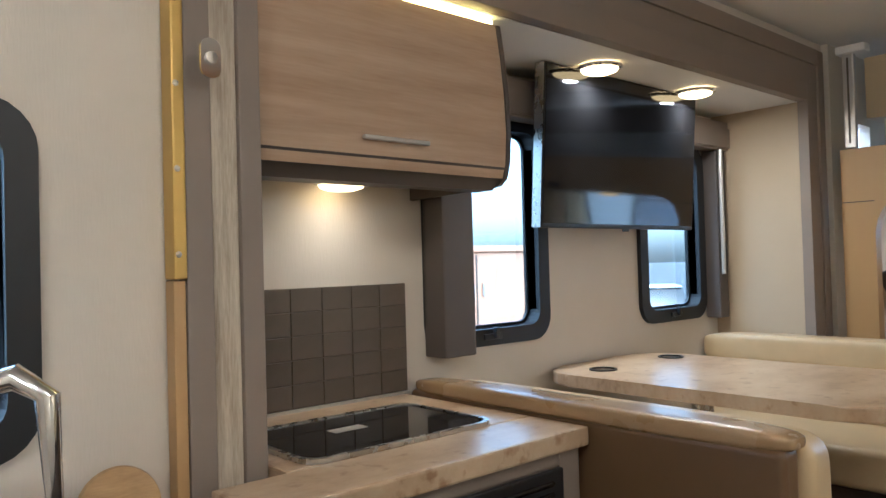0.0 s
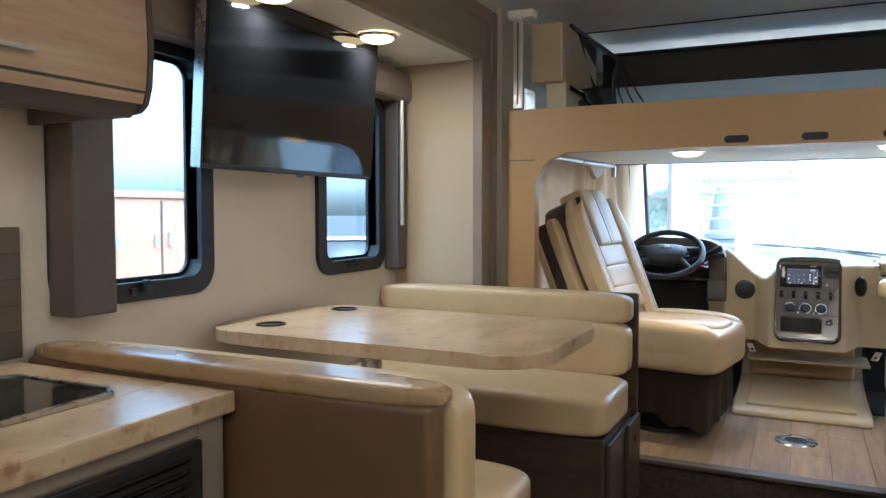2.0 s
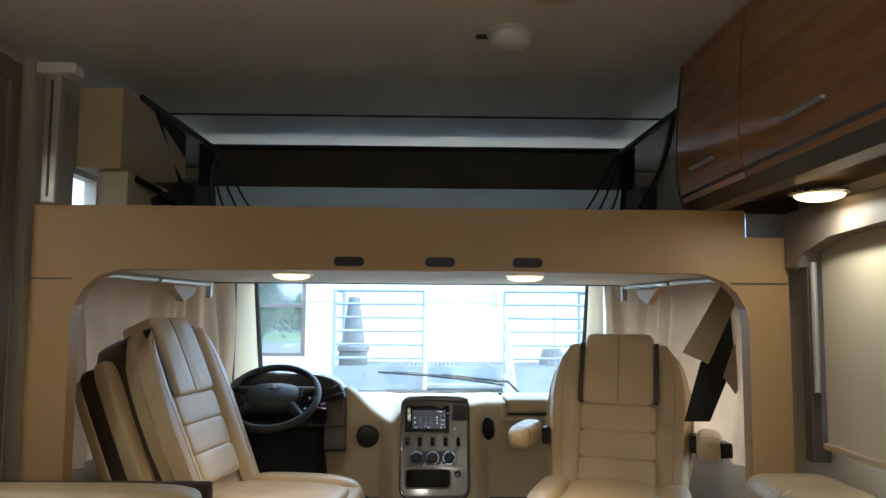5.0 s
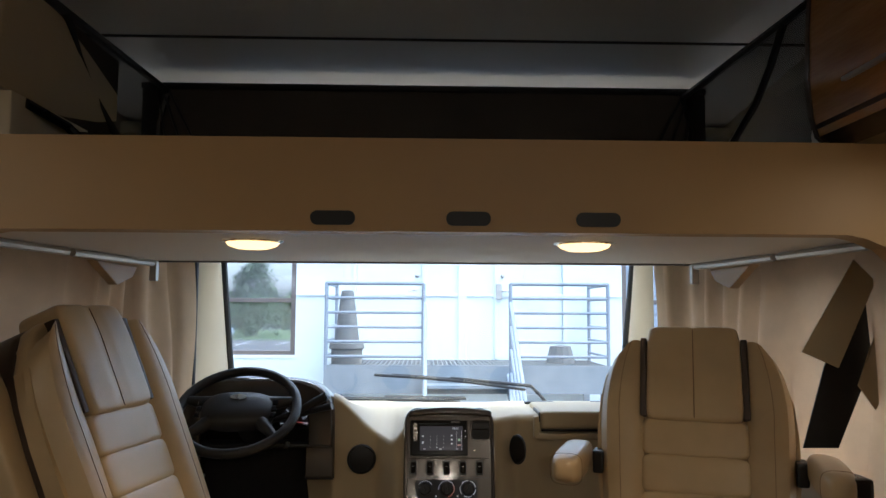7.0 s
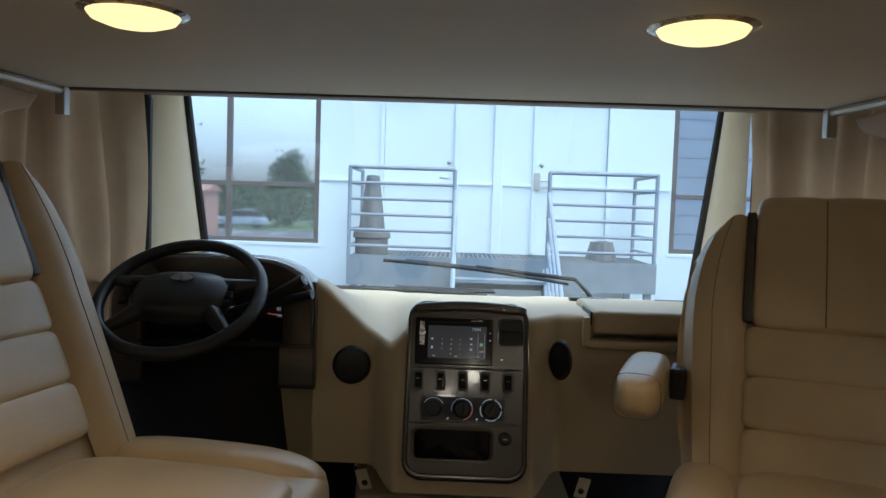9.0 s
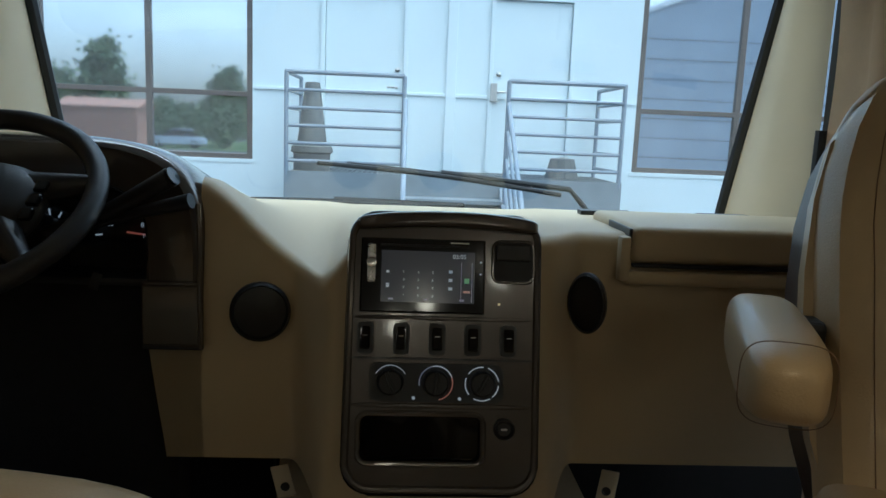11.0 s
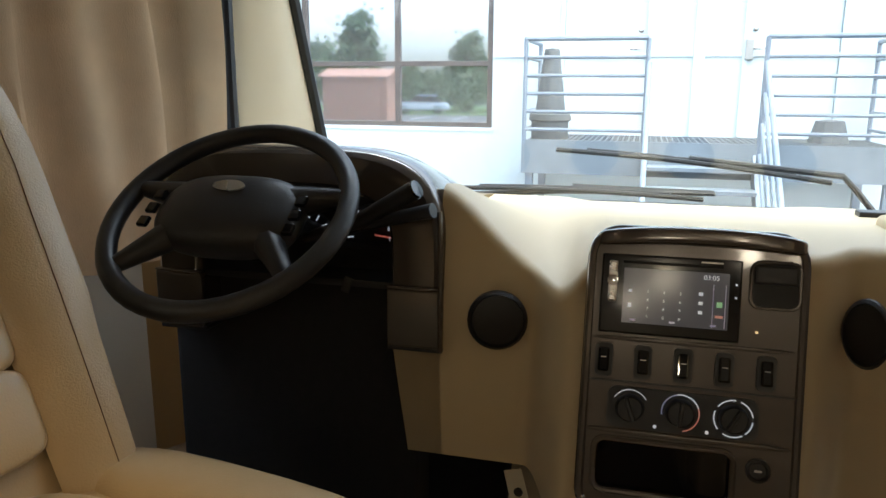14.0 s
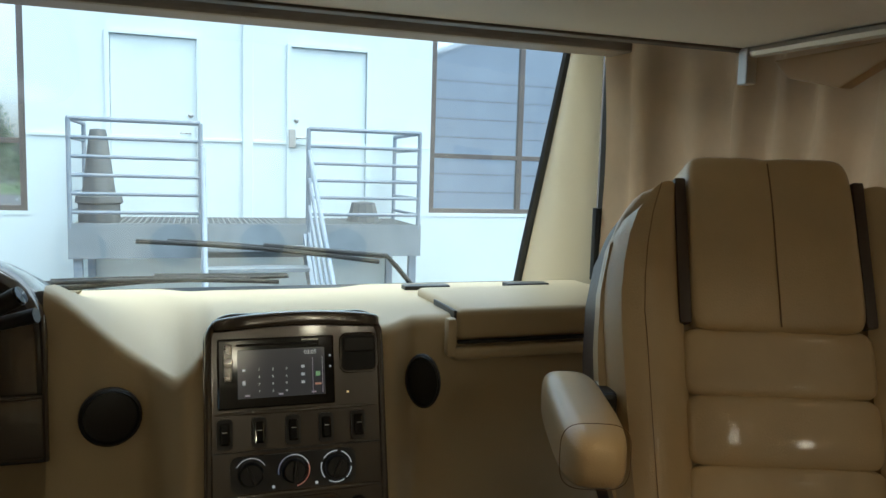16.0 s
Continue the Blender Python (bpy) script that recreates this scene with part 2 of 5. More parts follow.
GREYPANEL = plain("grey_metal_cladding", (0.36, 0.41, 0.48), 0.5, var=0.06, scale=0.8)
RUST = plain("rust_red_paint", (0.27, 0.13, 0.085), 0.6, var=0.15, scale=2)
BARK = plain("bark", (0.10, 0.075, 0.05), 0.9, var=0.3, scale=8, bump=0.8, grain=40, dist=0.02)
LEAF = plain("foliage", (0.055, 0.095, 0.03), 0.6, var=0.5, scale=3, bump=0)
GRASS = plain("grass", (0.07, 0.12, 0.03), 0.9, var=0.35, scale=2, bump=0.8, grain=60, dist=0.03)

# ---- mesh helpers ----


def part(name, bm, material, parent=None, label="", smooth=False):
    me = bpy.data.meshes.new(name)
    bmesh.ops.recalc_face_normals(bm, faces=bm.faces)
    bm.to_mesh(me)
    bm.free()
    me.materials.append(material)
    if smooth:
        for p in me.polygons:
            p.use_smooth = True
        me.set_sharp_from_angle(angle=radians(38))
    ob = new(name, me)
    ob.parent = parent
    if parent is not None and parent.type == "MESH":
        ob.matrix_parent_inverse = Matrix()
    if label:
        ob["label"] = label
    return ob


def thing(name, label, category, group="", kind="", at=(0, 0, 0)):
    """An Empty at the thing's base; its parts are given in the thing's own metres."""
    ob = new(name)
    ob.empty_display_size = 0.05
    ob.location = at
    return tagged(ob, label, category, group, kind)


def box(bm, x0, x1, y0, y1, z0, z1, bevel=0.0, seg=2):
    g = bmesh.ops.create_cube(bm, size=1.0, matrix=Matrix.Translation(((x0 + x1) / 2, (y0 + y1) / 2, (z0 + z1) / 2)) @ Matrix.Diagonal((abs(x1 - x0), abs(y1 - y0), abs(z1 - z0), 1)))
    if bevel:
        es = list({e for v in g["verts"] for e in v.link_edges})
        bmesh.ops.bevel(bm, geom=es, offset=bevel, segments=seg, affect="EDGES", profile=0.6)
    return bm


def B(*a, **k):
    return box(bmesh.new(), *a, **k)


def moved(bm, m):
    bmesh.ops.transform(bm, matrix=m, verts=bm.verts)
    return bm


def puff(x0, x1, y0, y1, z0, z1, e=5.0, n=10, bulge=0.0):
    """A stuffed cushion: a box swollen to a superellipsoid; high e is boxier."""
    bm = bmesh.new()
    bmesh.ops.create_cube(bm, size=2.0)
    bmesh.ops.subdivide_edges(bm, edges=bm.edges[:], cuts=n, use_grid_fill=True)
    for v in bm.verts:
        c = v.co
        c = Vector([math.copysign(abs(math.sin(a * math.pi / 2)) ** 0.8, a) for a in c])
        r = (abs(c.x) ** e + abs(c.y) ** e + abs(c.z) ** e) ** (1 / e)
        c = c / r
        if bulge:
            c.z *= 1 + bulge * (1 - c.x ** 2) * (1 - c.y ** 2)
        v.co = c
    return moved(bm, Matrix.Translation(((x0 + x1) / 2, (y0 + y1) / 2, (z0 + z1) / 2)) @ Matrix.Diagonal(((x1 - x0) / 2, (y1 - y0) / 2, (z1 - z0) / 2, 1)))


def prism(pts, a, b, axis="y", bevel=0.0, seg=2):
    """A closed outline pushed along an axis. axis y: points are (x, z); x: (y, z); z: (x, y)."""
    bm = bmesh.new()
    put = {"y": lambda p, t: (p[0], t, p[1]), "x": lambda p, t: (t, p[0], p[1]), "z": lambda p, t: (p[0], p[1], t)}[axis]
    lo = [bm.verts.new(put(p, a)) for p in pts]
    hi = [bm.verts.new(put(p, b)) for p in pts]
    bm.faces.new(lo)
    bm.faces.new(hi[::-1])
    for i in range(len(pts)):
        j = (i + 1) % len(pts)
        bm.faces.new((lo[i], hi[i], hi[j], lo[j]))
    if bevel:
        bmesh.ops.bevel(bm, geom=bm.edges[:], offset=bevel, segments=seg, affect="EDGES", profile=0.6)
    return bm


def rounded(w, h, r, seg=6, cx=0.0, cy=0.0):
    """The outline of a rectangle with round corners."""
    out = []
    for sx, sy, a0 in ((1, 1, 0), (-1, 1, 90), (-1, -1, 180), (1, -1, 270)):
        for i in range(seg + 1):
            a = radians(a0 + 90 * i / seg)
            out.append((cx + sx * (w / 2 - r) + r * math.cos(a), cy + sy * (h / 2 - r) + r * math.sin(a)))
    return out


def ring(outer, inner, a, b, axis):
    """A frame between two outlines of equal count."""
    bm = bmesh.new()
    put = {"y": lambda p, t: (p[0], t, p[1]), "x": lambda p, t: (t, p[0], p[1]), "z": lambda p, t: (p[0], p[1], t)}[axis]
    rows = [[bm.verts.new(put(p, t)) for p in pts] for pts, t in ((outer, a), (outer, b), (inner, b), (inner, a))]
    n = len(outer)
    for k in range(4):
        for i in range(n):
            j = (i + 1) % n
            bm.faces.new((rows[k][i], rows[k][j], rows[(k + 1) % 4][j], rows[(k + 1) % 4][i]))
    return bm


def tube(pts, r, seg=8, closed=False, cap=True):
    """A round bar along a run of points; r may be a list."""
    bm = bmesh.new()
    pts = [Vector(p) for p in pts]
    n = len(pts)
    rows = []
    for i, p in enumerate(pts):
        a = pts[i - 1] if (i or closed) else p
        b = pts[(i + 1) % n] if (i < n - 1 or closed) else p
        d = (b - a).normalized()
        u = d.orthogonal().normalized() if i == 0 else (rows_u - d * rows_u.dot(d)).normalized()
        rows_u = u
        v = d.cross(u)
        rad = r[i] if isinstance(r, (list, tuple)) else r
        rows.append([bm.verts.new(p + rad * (math.cos(2 * math.pi * k / seg) * u + math.sin(2 * math.pi * k / seg) * v)) for k in range(seg)])
    for i in range(n if closed else n - 1):
        p, q = rows[i], rows[(i + 1) % n]
        for k in range(seg):
            bm.faces.new((p[k], p[(k + 1) % seg], q[(k + 1) % seg], q[k]))
    if cap and not closed:
        bm.faces.new(rows[0][::-1])
        bm.faces.new(rows[-1])
    return bm


def lathe(profile, seg=24, m=None):
    """A round body from (radius, height) steps, about z."""
    bm = bmesh.new()
    rows = [[bm.verts.new((r * math.cos(2 * math.pi * k / seg), r * math.sin(2 * math.pi * k / seg), z)) for k in range(seg)] if r > 1e-5 else [bm.verts.new((0, 0, z))] for r, z in profile]
    for p, q in zip(rows, rows[1:]):
        for k in range(seg):
            j = (k + 1) % seg
            if len(p) == 1 and len(q) > 1:
                bm.faces.new((p[0], q[k], q[j]))
            elif len(q) == 1 and len(p) > 1:
                bm.faces.new((p[k], p[j], q[0]))
            elif len(p) > 1:
                bm.faces.new((p[k], p[j], q[j], q[k]))
    return moved(bm, m) if m else bm


def sheet(fn, nu, nv, thick=0.0):
    """A surface from fn(u, v), u and v from 0 to 1, with a thickness downward along its normals."""
    bm = bmesh.new()
    g = [[bm.verts.new(fn(i / nu, j / nv)) for j in range(nv + 1)] for i in range(nu + 1)]
    for i in range(nu):
        for j in range(nv):
            bm.faces.new((g[i][j], g[i + 1][j], g[i + 1][j + 1], g[i][j + 1]))
    if thick:
        bmesh.ops.solidify(bm, geom=bm.faces[:], thickness=thick)
    return bm


def joined(*bms):
    out = bmesh.new()
    for b in bms:
        me = bpy.data.meshes.new("tmp")
        b.to_mesh(me)
        b.free()
        out.from_mesh(me)
        bpy.data.meshes.remove(me)
    return out


def struct(name, bm, material, label, smooth=False):
    return tagged(part(name, bm, material, None, smooth=smooth), label, name.split("_")[0], kind="structure")


# ---- the coach: floors, walls, ceilings ----
CY = 0.075            # the coach's middle line
LEFT, RIGHT = 1.36, -1.19
SLIDE = 1.76          # inner face of the slide-out's window wall
CABF = 0.20           # height of the cab floor


def holed(u0, u1, v0, v1, holes, place):
    """A wall cut by rectangular openings; place(bm, u0, u1, v0, v1) adds one block."""
    us = sorted({u0, u1, *[h[0] for h in holes], *[h[1] for h in holes]})
    vs = sorted({v0, v1, *[h[2] for h in holes], *[h[3] for h in holes]})
    bm = bmesh.new()
    for a, b in zip(us, us[1:]):
        for c, d in zip(vs, vs[1:]):
            if not any(h[0] < (a + b) / 2 < h[1] and h[2] < (c + d) / 2 < h[3] for h in holes):
                place(bm, a, b, c, d)
    bmesh.ops.remove_doubles(bm, verts=bm.verts, dist=1e-5)
    return bm


struct("floor", B(-1.8, 3.335, -1.19, 1.76, -0.06, 0.0), CARPET, "brown carpeted coach floor")
struct("floor_cab", B(3.35, 5.6, -1.25, 1.40, 0.10, CABF - 0.006), PLANK, "cab floor of brown vinyl planks")
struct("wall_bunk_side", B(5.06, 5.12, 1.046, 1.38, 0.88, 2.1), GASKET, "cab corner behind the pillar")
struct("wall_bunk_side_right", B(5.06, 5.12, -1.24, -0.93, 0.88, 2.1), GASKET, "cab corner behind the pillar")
struct("floor_riser", B(3.335, 3.35, -1.19, 1.34, 0.0, CABF - 0.012), CARPET, "carpeted step up to the cab")
struct("trim_nosing", B(3.31, 3.37, -1.15, 1.30, CABF - 0.012, CABF + 0.006, bevel=0.004), DARKTAUPE, "dark nosing strip on the cab step")
struct("wall_left", holed(-1.8, 0.56, 0.0, 2.2, [(-0.30, 0.262, 1.0, 1.49)], lambda bm, a, b, c, d: box(bm, a, b, LEFT, LEFT + 0.05, c, d)), WALL, "cream linen-textured coach wall")
struct("wall_left_front", B(3.475, 3.55, LEFT, LEFT + 0.05, 0.0, 2.2), WALL, "wall strip ahead of the slide-out")
struct("wall_left_header", B(0.56, 3.475, LEFT, LEFT + 0.05, 1.96, 2.2), WALL, "wall strip above the slide-out opening")
struct("wall_right", holed(-1.8, 3.55, 0.0, 2.2, [(1.5, 3.3, 1.0, 1.62)], lambda bm, a, b, c, d: box(bm, a, b, RIGHT - 0.05, RIGHT, c, d)), WALL_CREAM, "cream coach wall behind the sofa")
struct("wall_rear", B(-1.85, -1.8, -1.24, 1.39, 0.0, 2.2), WALL, "plain rear partition wall")
struct("ceiling", B(-1.8, 4.22, -1.24, 1.39, 2.2, 2.25), CEIL, "white vinyl coach ceiling")
struct("ceiling_front_slope", prism([(4.225, 2.2), (4.225, 2.24), (5.12, 2.16), (5.12, 2.11)], -1.24, 1.39), CEIL, "white ceiling panel sloping over the bunk")
struct("trim_ceiling_seam", B(4.219, 4.228, -1.18, 1.33, 2.194, 2.2), GASKET, "dark ceiling joint strip")
# slide-out
W1 = (1.53, 2.00, 1.03, 1.70)
W2 = (2.69, 3.10, 1.03, 1.70)
struct("wall_slide", holed(0.60, 3.47, 0.0, 1.96, [W1, W2], lambda bm, a, b, c, d: box(bm, a, b, SLIDE, SLIDE + 0.05, c, d)), WALL, "linen-textured window wall of the slide-out")
struct("wall_slide_front", B(3.275, 3.47, 1.359, SLIDE, 0.0, 1.96), WALL_TAN, "tan end wall of the slide-out")
struct("wall_slide_rear", B(0.60, 0.66, 1.33, SLIDE, 0.0, 1.96), WALL, "end wall of the slide-out behind the stove")
struct("ceiling_slide", B(0.66, 3.275, 1.359, SLIDE, 1.905, 1.955), CEIL, "white ceiling of the slide-out")
struct("floor_slide", B(0.66, 3.30, 0.95, SLIDE, 0.0, 0.05), DARKWOOD, "slide-out floor edge")

# fascia of the slide-out: three bands round the opening
REARS, FRONTS, TOPS = (0.547, 0.599, 0.654, 0.699), (3.462, 3.40, 3.335, 3.27), (2.145, 2.075, 1.985, 1.905)
for k, (nm, y, mt, lb) in enumerate((("outer", 1.318, TAUPE, "taupe fascia board"), ("middle", 1.326, PALEWOOD, "weathered pale wood fascia strip"), ("inner", 1.314, TAUPE, "taupe fascia board"))):
    struct("trim_fascia_rear_" + nm, B(REARS[k], REARS[k + 1], y, 1.358, 0.0, TOPS[k] - 0.002, bevel=0.003), mt, lb)
    struct("trim_fascia_front_" + nm, B(FRONTS[k + 1], FRONTS[k], y, 1.358, 0.0, TOPS[k] - 0.002, bevel=0.003), TAUPE, lb)
    struct("trim_fascia_top_" + nm, B(REARS[k + 1], FRONTS[k + 1], y, 1.358, TOPS[k + 1], TOPS[k], bevel=0.003), TAUPE, lb)
struct("trim_brass", B(0.521, 0.545, 1.310, 1.358, 1.235, 2.19, bevel=0.004), BRASS, "yellow metal edge strip with screws")
struct("trim_edge", B(0.522, 0.545, 1.320, 1.358, 0.0, 1.233, bevel=0.003), MOULD, "tan edge strip below the metal")
for k in range(6):
    z = 1.28 + k * 0.155
    struct("trim_screw", lathe([(0.0, 0.004), (0.005, 0.003), (0.006, 0.0)], 10, pose(0.529, 1.310, z, 90)), STEEL, "small screw head")

# cab shell: side walls, cap, header, pillars
struct("wall_cab_left", holed(3.55, 5.05, 0.0, 2.2, [(3.75, 4.98, 0.85, 1.47), (3.85, 4.04, 1.735, 1.87)], lambda bm, a, b, c, d: box(bm, a, b, 1.33, 1.38, c, d)), WALL_CREAM, "cab side wall behind the curtain")
struct("wall_cab_right", holed(3.55, 5.05, 0.0, 2.2, [(3.75, 4.98, 0.85, 1.47), (3.95, 4.13, 1.655, 1.755)], lambda bm, a, b, c, d: box(bm, a, b, -1.24, -1.19, c, d)), WALL_CREAM, "cab side wall behind the curtain")
struct("wall_cab_nose_left", prism([(5.05, 1.33), (5.05, 1.38), (5.52, 1.20), (5.47, 1.10)], 0.0, 0.87, "z"), MOULD, "curved cab nose side")
struct("wall_cab_nose_right", prism([(5.05, -1.19), (5.05, -1.24), (5.52, -1.05), (5.47, -0.95)], 0.0, 0.87, "z"), MOULD, "curved cab nose side")
struct("wall_cab_front", B(5.60, 5.72, -0.95, 1.10, 0.0, 0.86), GASKET, "cab firewall under the windshield")
struct("wall_cab_cap", prism([(4.93, 2.05), (5.08, 2.05), (5.13, 2.16), (4.93, 2.10)], -1.2, 1.35), MOULD_LIGHT, "front cap above the windshield")

# windshield, curved in plan and raked
def ws(u, v):
    s = 2 * u - 1
    z = 0.86 + v * 1.20
    q = v * 1.20 / 0.78
    x = 5.62 - 0.36 * q ** 1.1 - 0.10 * s * s
    return (x, CY - 0.015 + s * (0.925 - 0.02 * q * q), z)


windshield = thing("windshield", "large curved clear windshield with a black rubber seal", "windshield", kind="structure")
pane = part("pane", sheet(ws, 16, 6), GLASS, windshield, "clear curved glass", True)
pane.visible_shadow = False
edge = [ws(0, v / 8) for v in range(9)]
part("seal", tube([(x, y - 0.002, z) for x, y, z in edge], 0.017), GASKET, windshield, "black rubber seal")
part("seal", tube([(x, y + 0.002, z) for x, y, z in [ws(1, v / 8) for v in range(9)]], 0.017), GASKET, windshield, "black rubber seal")
part("seal", tube([ws(u / 12, 1) for u in range(13)], 0.015), GASKET, windshield, "black rubber seal")
for side in (1, -1):
    def pil(u, v, side=side):
        x0, y0, z = ws(0 if side < 0 else 1, v)
        bx, by = 5.07, CY + side * 0.965
        k = math.sin(u * math.pi) * 0.06
        return (x0 + 0.01 + (bx - x0) * u - 0.2 * k, y0 + side * 0.012 + (by - y0) * u - side * k * 0.6, z)
    struct("trim_pillar_" + ("left" if side > 0 else "right"), sheet(pil, 10, 8, 0.02), MOULD_LIGHT, "cream moulded windshield pillar", True)
    struct("trim_pillar_seal_" + ("left" if side > 0 else "right"), tube([(pil(1, v / 12)[0] - 0.012, pil(1, v / 12)[1] - side * 0.004, pil(1, v / 12)[2]) for v in range(1, 8 if side > 0 else 4)], 0.013), GASKET, "black side window seal", True)

# valance of the drop-down bunk with its arch
def arch(x0, x1):
    o, h = 1.19, 0.90
    pts = [(CY - o, CABF), (CY - o, 1.615), (CY - 1.055, 1.615), (CY - 1.055, 1.70), (CY + o, 1.70), (CY + o, CABF), (CY + 1.06, CABF), (CY + 1.06, 1.33)]
    pts += [(CY + 1.06 - 0.15 * (1 - math.cos(a)), 1.33 + 0.165 * math.sin(a)) for a in [radians(d) for d in (20, 40, 60, 80)]]
    pts += [(CY + h, 1.50), (CY - h, 1.50)]
    pts += [(CY - 1.06 + 0.15 * (1 - math.cos(a)), 1.33 + 0.165 * math.sin(a)) for a in [radians(d) for d in (80, 60, 40, 20)]]
    pts += [(CY - 1.06, 1.33), (CY - 1.06, CABF)]
    return prism(pts, x0, x1, "x")


valance = thing("bunk_valance", "tan moulded arch below the drop-down bunk", "bunk front", kind="structure")
part("arch_panel", arch(3.47, 3.53), MOULD, valance)
part("joint", B(3.466, 3.472, 1.135, 1.262, 1.466, 1.470), DARKTAUPE, valance)
part("joint", B(3.466, 3.472, -1.112, -0.93, 1.466, 1.470), DARKTAUPE, valance)
# Flat ovals: the shade inside the finger recesses is put into their black.
for y in (0.276, -0.010, -0.286):
    part("finger_pull", prism(rounded(0.094, 0.030, 0.014, cx=y, cy=1.528), 3.464, 3.474, "x"), GASKET, valance, "flat black oval for a recessed finger pull")
struct("ceiling_bunk_soffit", B(3.53, 4.46, CY - 1.00, CY + 1.00, 1.50, 1.53), CEIL, "white underside of the drop-down bunk")
struct("trim_soffit_end", B(4.46, 4.49, CY - 1.00, CY + 1.00, 1.495, 1.56, bevel=0.004), DARKTAUPE, "dark rear rail of the bunk")
struct("trim_shade_rail", B(4.94, 5.04, -0.92, 1.07, 1.565, 1.63, bevel=0.01), TAUPE, "rolled-up windshield shade")


# ---- lights ----
def puck(x, y, z, label, group, glowing=PUCKGLOW, r=0.065):
    t = thing("puck_light", label, "ceiling light", group, at=(x, y, z))
    part("bezel", lathe([(r + 0.012, 0.0), (r + 0.012, -0.006), (r, -0.010), (r - 0.006, -0.006)], 28), STEEL, t, "thin metal bezel", True)
    part("diffuser", lathe([(r, -0.008), (r * 0.9, -0.017), (r * 0.6, -0.024), (0, -0.027)], 28), glowing, t, "domed lens", True)
    return t


PUCKOFF = plain("unlit_diffuser", (0.62, 0.58, 0.5), 0.3, bump=0)
puck(2.06, 1.50, 1.9, "lit round recessed light in the slide-out ceiling", "slide-out lights")
puck(2.68, 1.50, 1.9, "lit round recessed light in the slide-out ceiling", "slide-out lights")
puck(3.72, 0.50, 1.506, "lit round light under the bunk", "cab lights")
puck(3.72, -0.31, 1.506, "lit round light under the bunk", "cab lights")
puck(2.97, 0.507, 2.2, "unlit round light in the coach ceiling", "ceiling lights", PUCKOFF, 0.075)
puck(2.97, -0.294, 2.2, "unlit round light in the coach ceiling", "ceiling lights", PUCKOFF, 0.075)
# Lit fittings added to go with the assumed rear fill lamps, out of view.
for x, y in ((-0.25, -0.15), (-1.1, 0.10), (0.6, -0.65)):
    puck(x, y, 2.2, "assumed lit round light in the rear ceiling, out of view, added for fill", "rear ceiling lights", PUCKGLOW, 0.075)
det = thing("smoke_detector", "round white smoke detector on the ceiling", "smoke detector", at=(3.27, -0.21, 2.2))
part("base", lathe([(0.07, 0), (0.07, -0.012), (0.062, -0.014)], 28), CEIL, det, smooth=True)
part("cover", lathe([(0.062, -0.012), (0.058, -0.038), (0.045, -0.046), (0, -0.047)], 28), CEIL, det, smooth=True)
part("test_button", B(0.02, 0.04, 0.062, 0.10, -0.010, -0.001, bevel=0.002), BLACK, det)


# ---- windows of the slide-out and the rear wall ----
def side_window(name, x0, x1, z0, z1, y, label, fw=0.055):
    w = thing(name, label, "window", kind="structure")
    cx, cz, ww, hh = (x0 + x1) / 2, (z0 + z1) / 2, x1 - x0, z1 - z0
    out = rounded(ww + 2 * fw, hh + 2 * fw, 0.085, cx=cx, cy=cz)
    inn = rounded(ww, hh, 0.05, cx=cx, cy=cz)
    part("window_frame", ring(out, inn, y - 0.018, y + 0.055, "y"), GASKET, w, "black rounded frame")
    lip = ring(rounded(ww + 0.03, hh + 0.03, 0.06, cx=cx, cy=cz), rounded(ww - 0.02, hh - 0.02, 0.045, cx=cx, cy=cz), y + 0.035, y + 0.045, "y")
    part("inner_lip", lip, BLACK, w)
    p = part("pane", prism(rounded(ww, hh, 0.05, cx=cx, cy=cz), y + 0.037, y + 0.041), TINTGLASS, w, "lightly tinted glass")
    p.visible_shadow = False
    part("latch", joined(B(cx - 0.05, cx + 0.03, y - 0.026, y - 0.018, z0 - 0.035, z0 - 0.015, bevel=0.003), B(cx - 0.01, cx + 0.004, y - 0.04, y - 0.022, z0 - 0.03, z0 + 0.006, bevel=0.003)), BLACK, w)
    return w


side_window("window_1", *W1, SLIDE, "tall window with black rounded frame")
side_window("window_2", *W2, SLIDE, "tall window with black rounded frame beside the blind")
side_window("window_3", -0.30, 0.262, 1.0, 1.49, LEFT, "window with black rounded frame in the rear wall", 0.05)

# ---- galley in the slide-out ----
counter = thing("countertop", "cream stone-look laminate countertop with a built-in hob", "countertop")
part("slab", B(0.553, 1.388, 1.072, 1.252, 0.822, 0.866, bevel=0.006), MARBLE, counter)
part("slab", B(0.703, 1.388, 1.2525, 1.755, 0.822, 0.866, bevel=0.006), MARBLE, counter)
galley = thing("galley_cabinet", "taupe galley base cabinet under the countertop", "cabinet")
part("carcass", B(0.71, 1.372, 1.10, 1.73, 0.05, 0.818), TAUPE, galley)
part("stile", B(1.302, 1.372, 1.092, 1.0995, 0.05, 0.818, bevel=0.002), TAUPE, galley)
part("top_rail", B(0.56, 1.3015, 1.092, 1.0995, 0.790, 0.818, bevel=0.002), TAUPE, galley)
oven = thing("oven", "black built-in oven with louvred vents", "oven")
part("body", B(0.58, 1.300, 1.078, 1.0915, 0.10, 0.788, bevel=0.004), BLACK, oven)
part("door_glass", B(0.63, 1.27, 1.072, 1.0785, 0.16, 0.64, bevel=0.003), BLACKGLOSS, oven, "dark glass door")
for k in range(4):
    part("louvre", moved(B(0.64, 1.26, -0.004, 0.004, -0.006, 0.006, bevel=0.002), pose(0, 1.074, 0.76 - k * 0.024, 35)), BLACKGLOSS, oven)
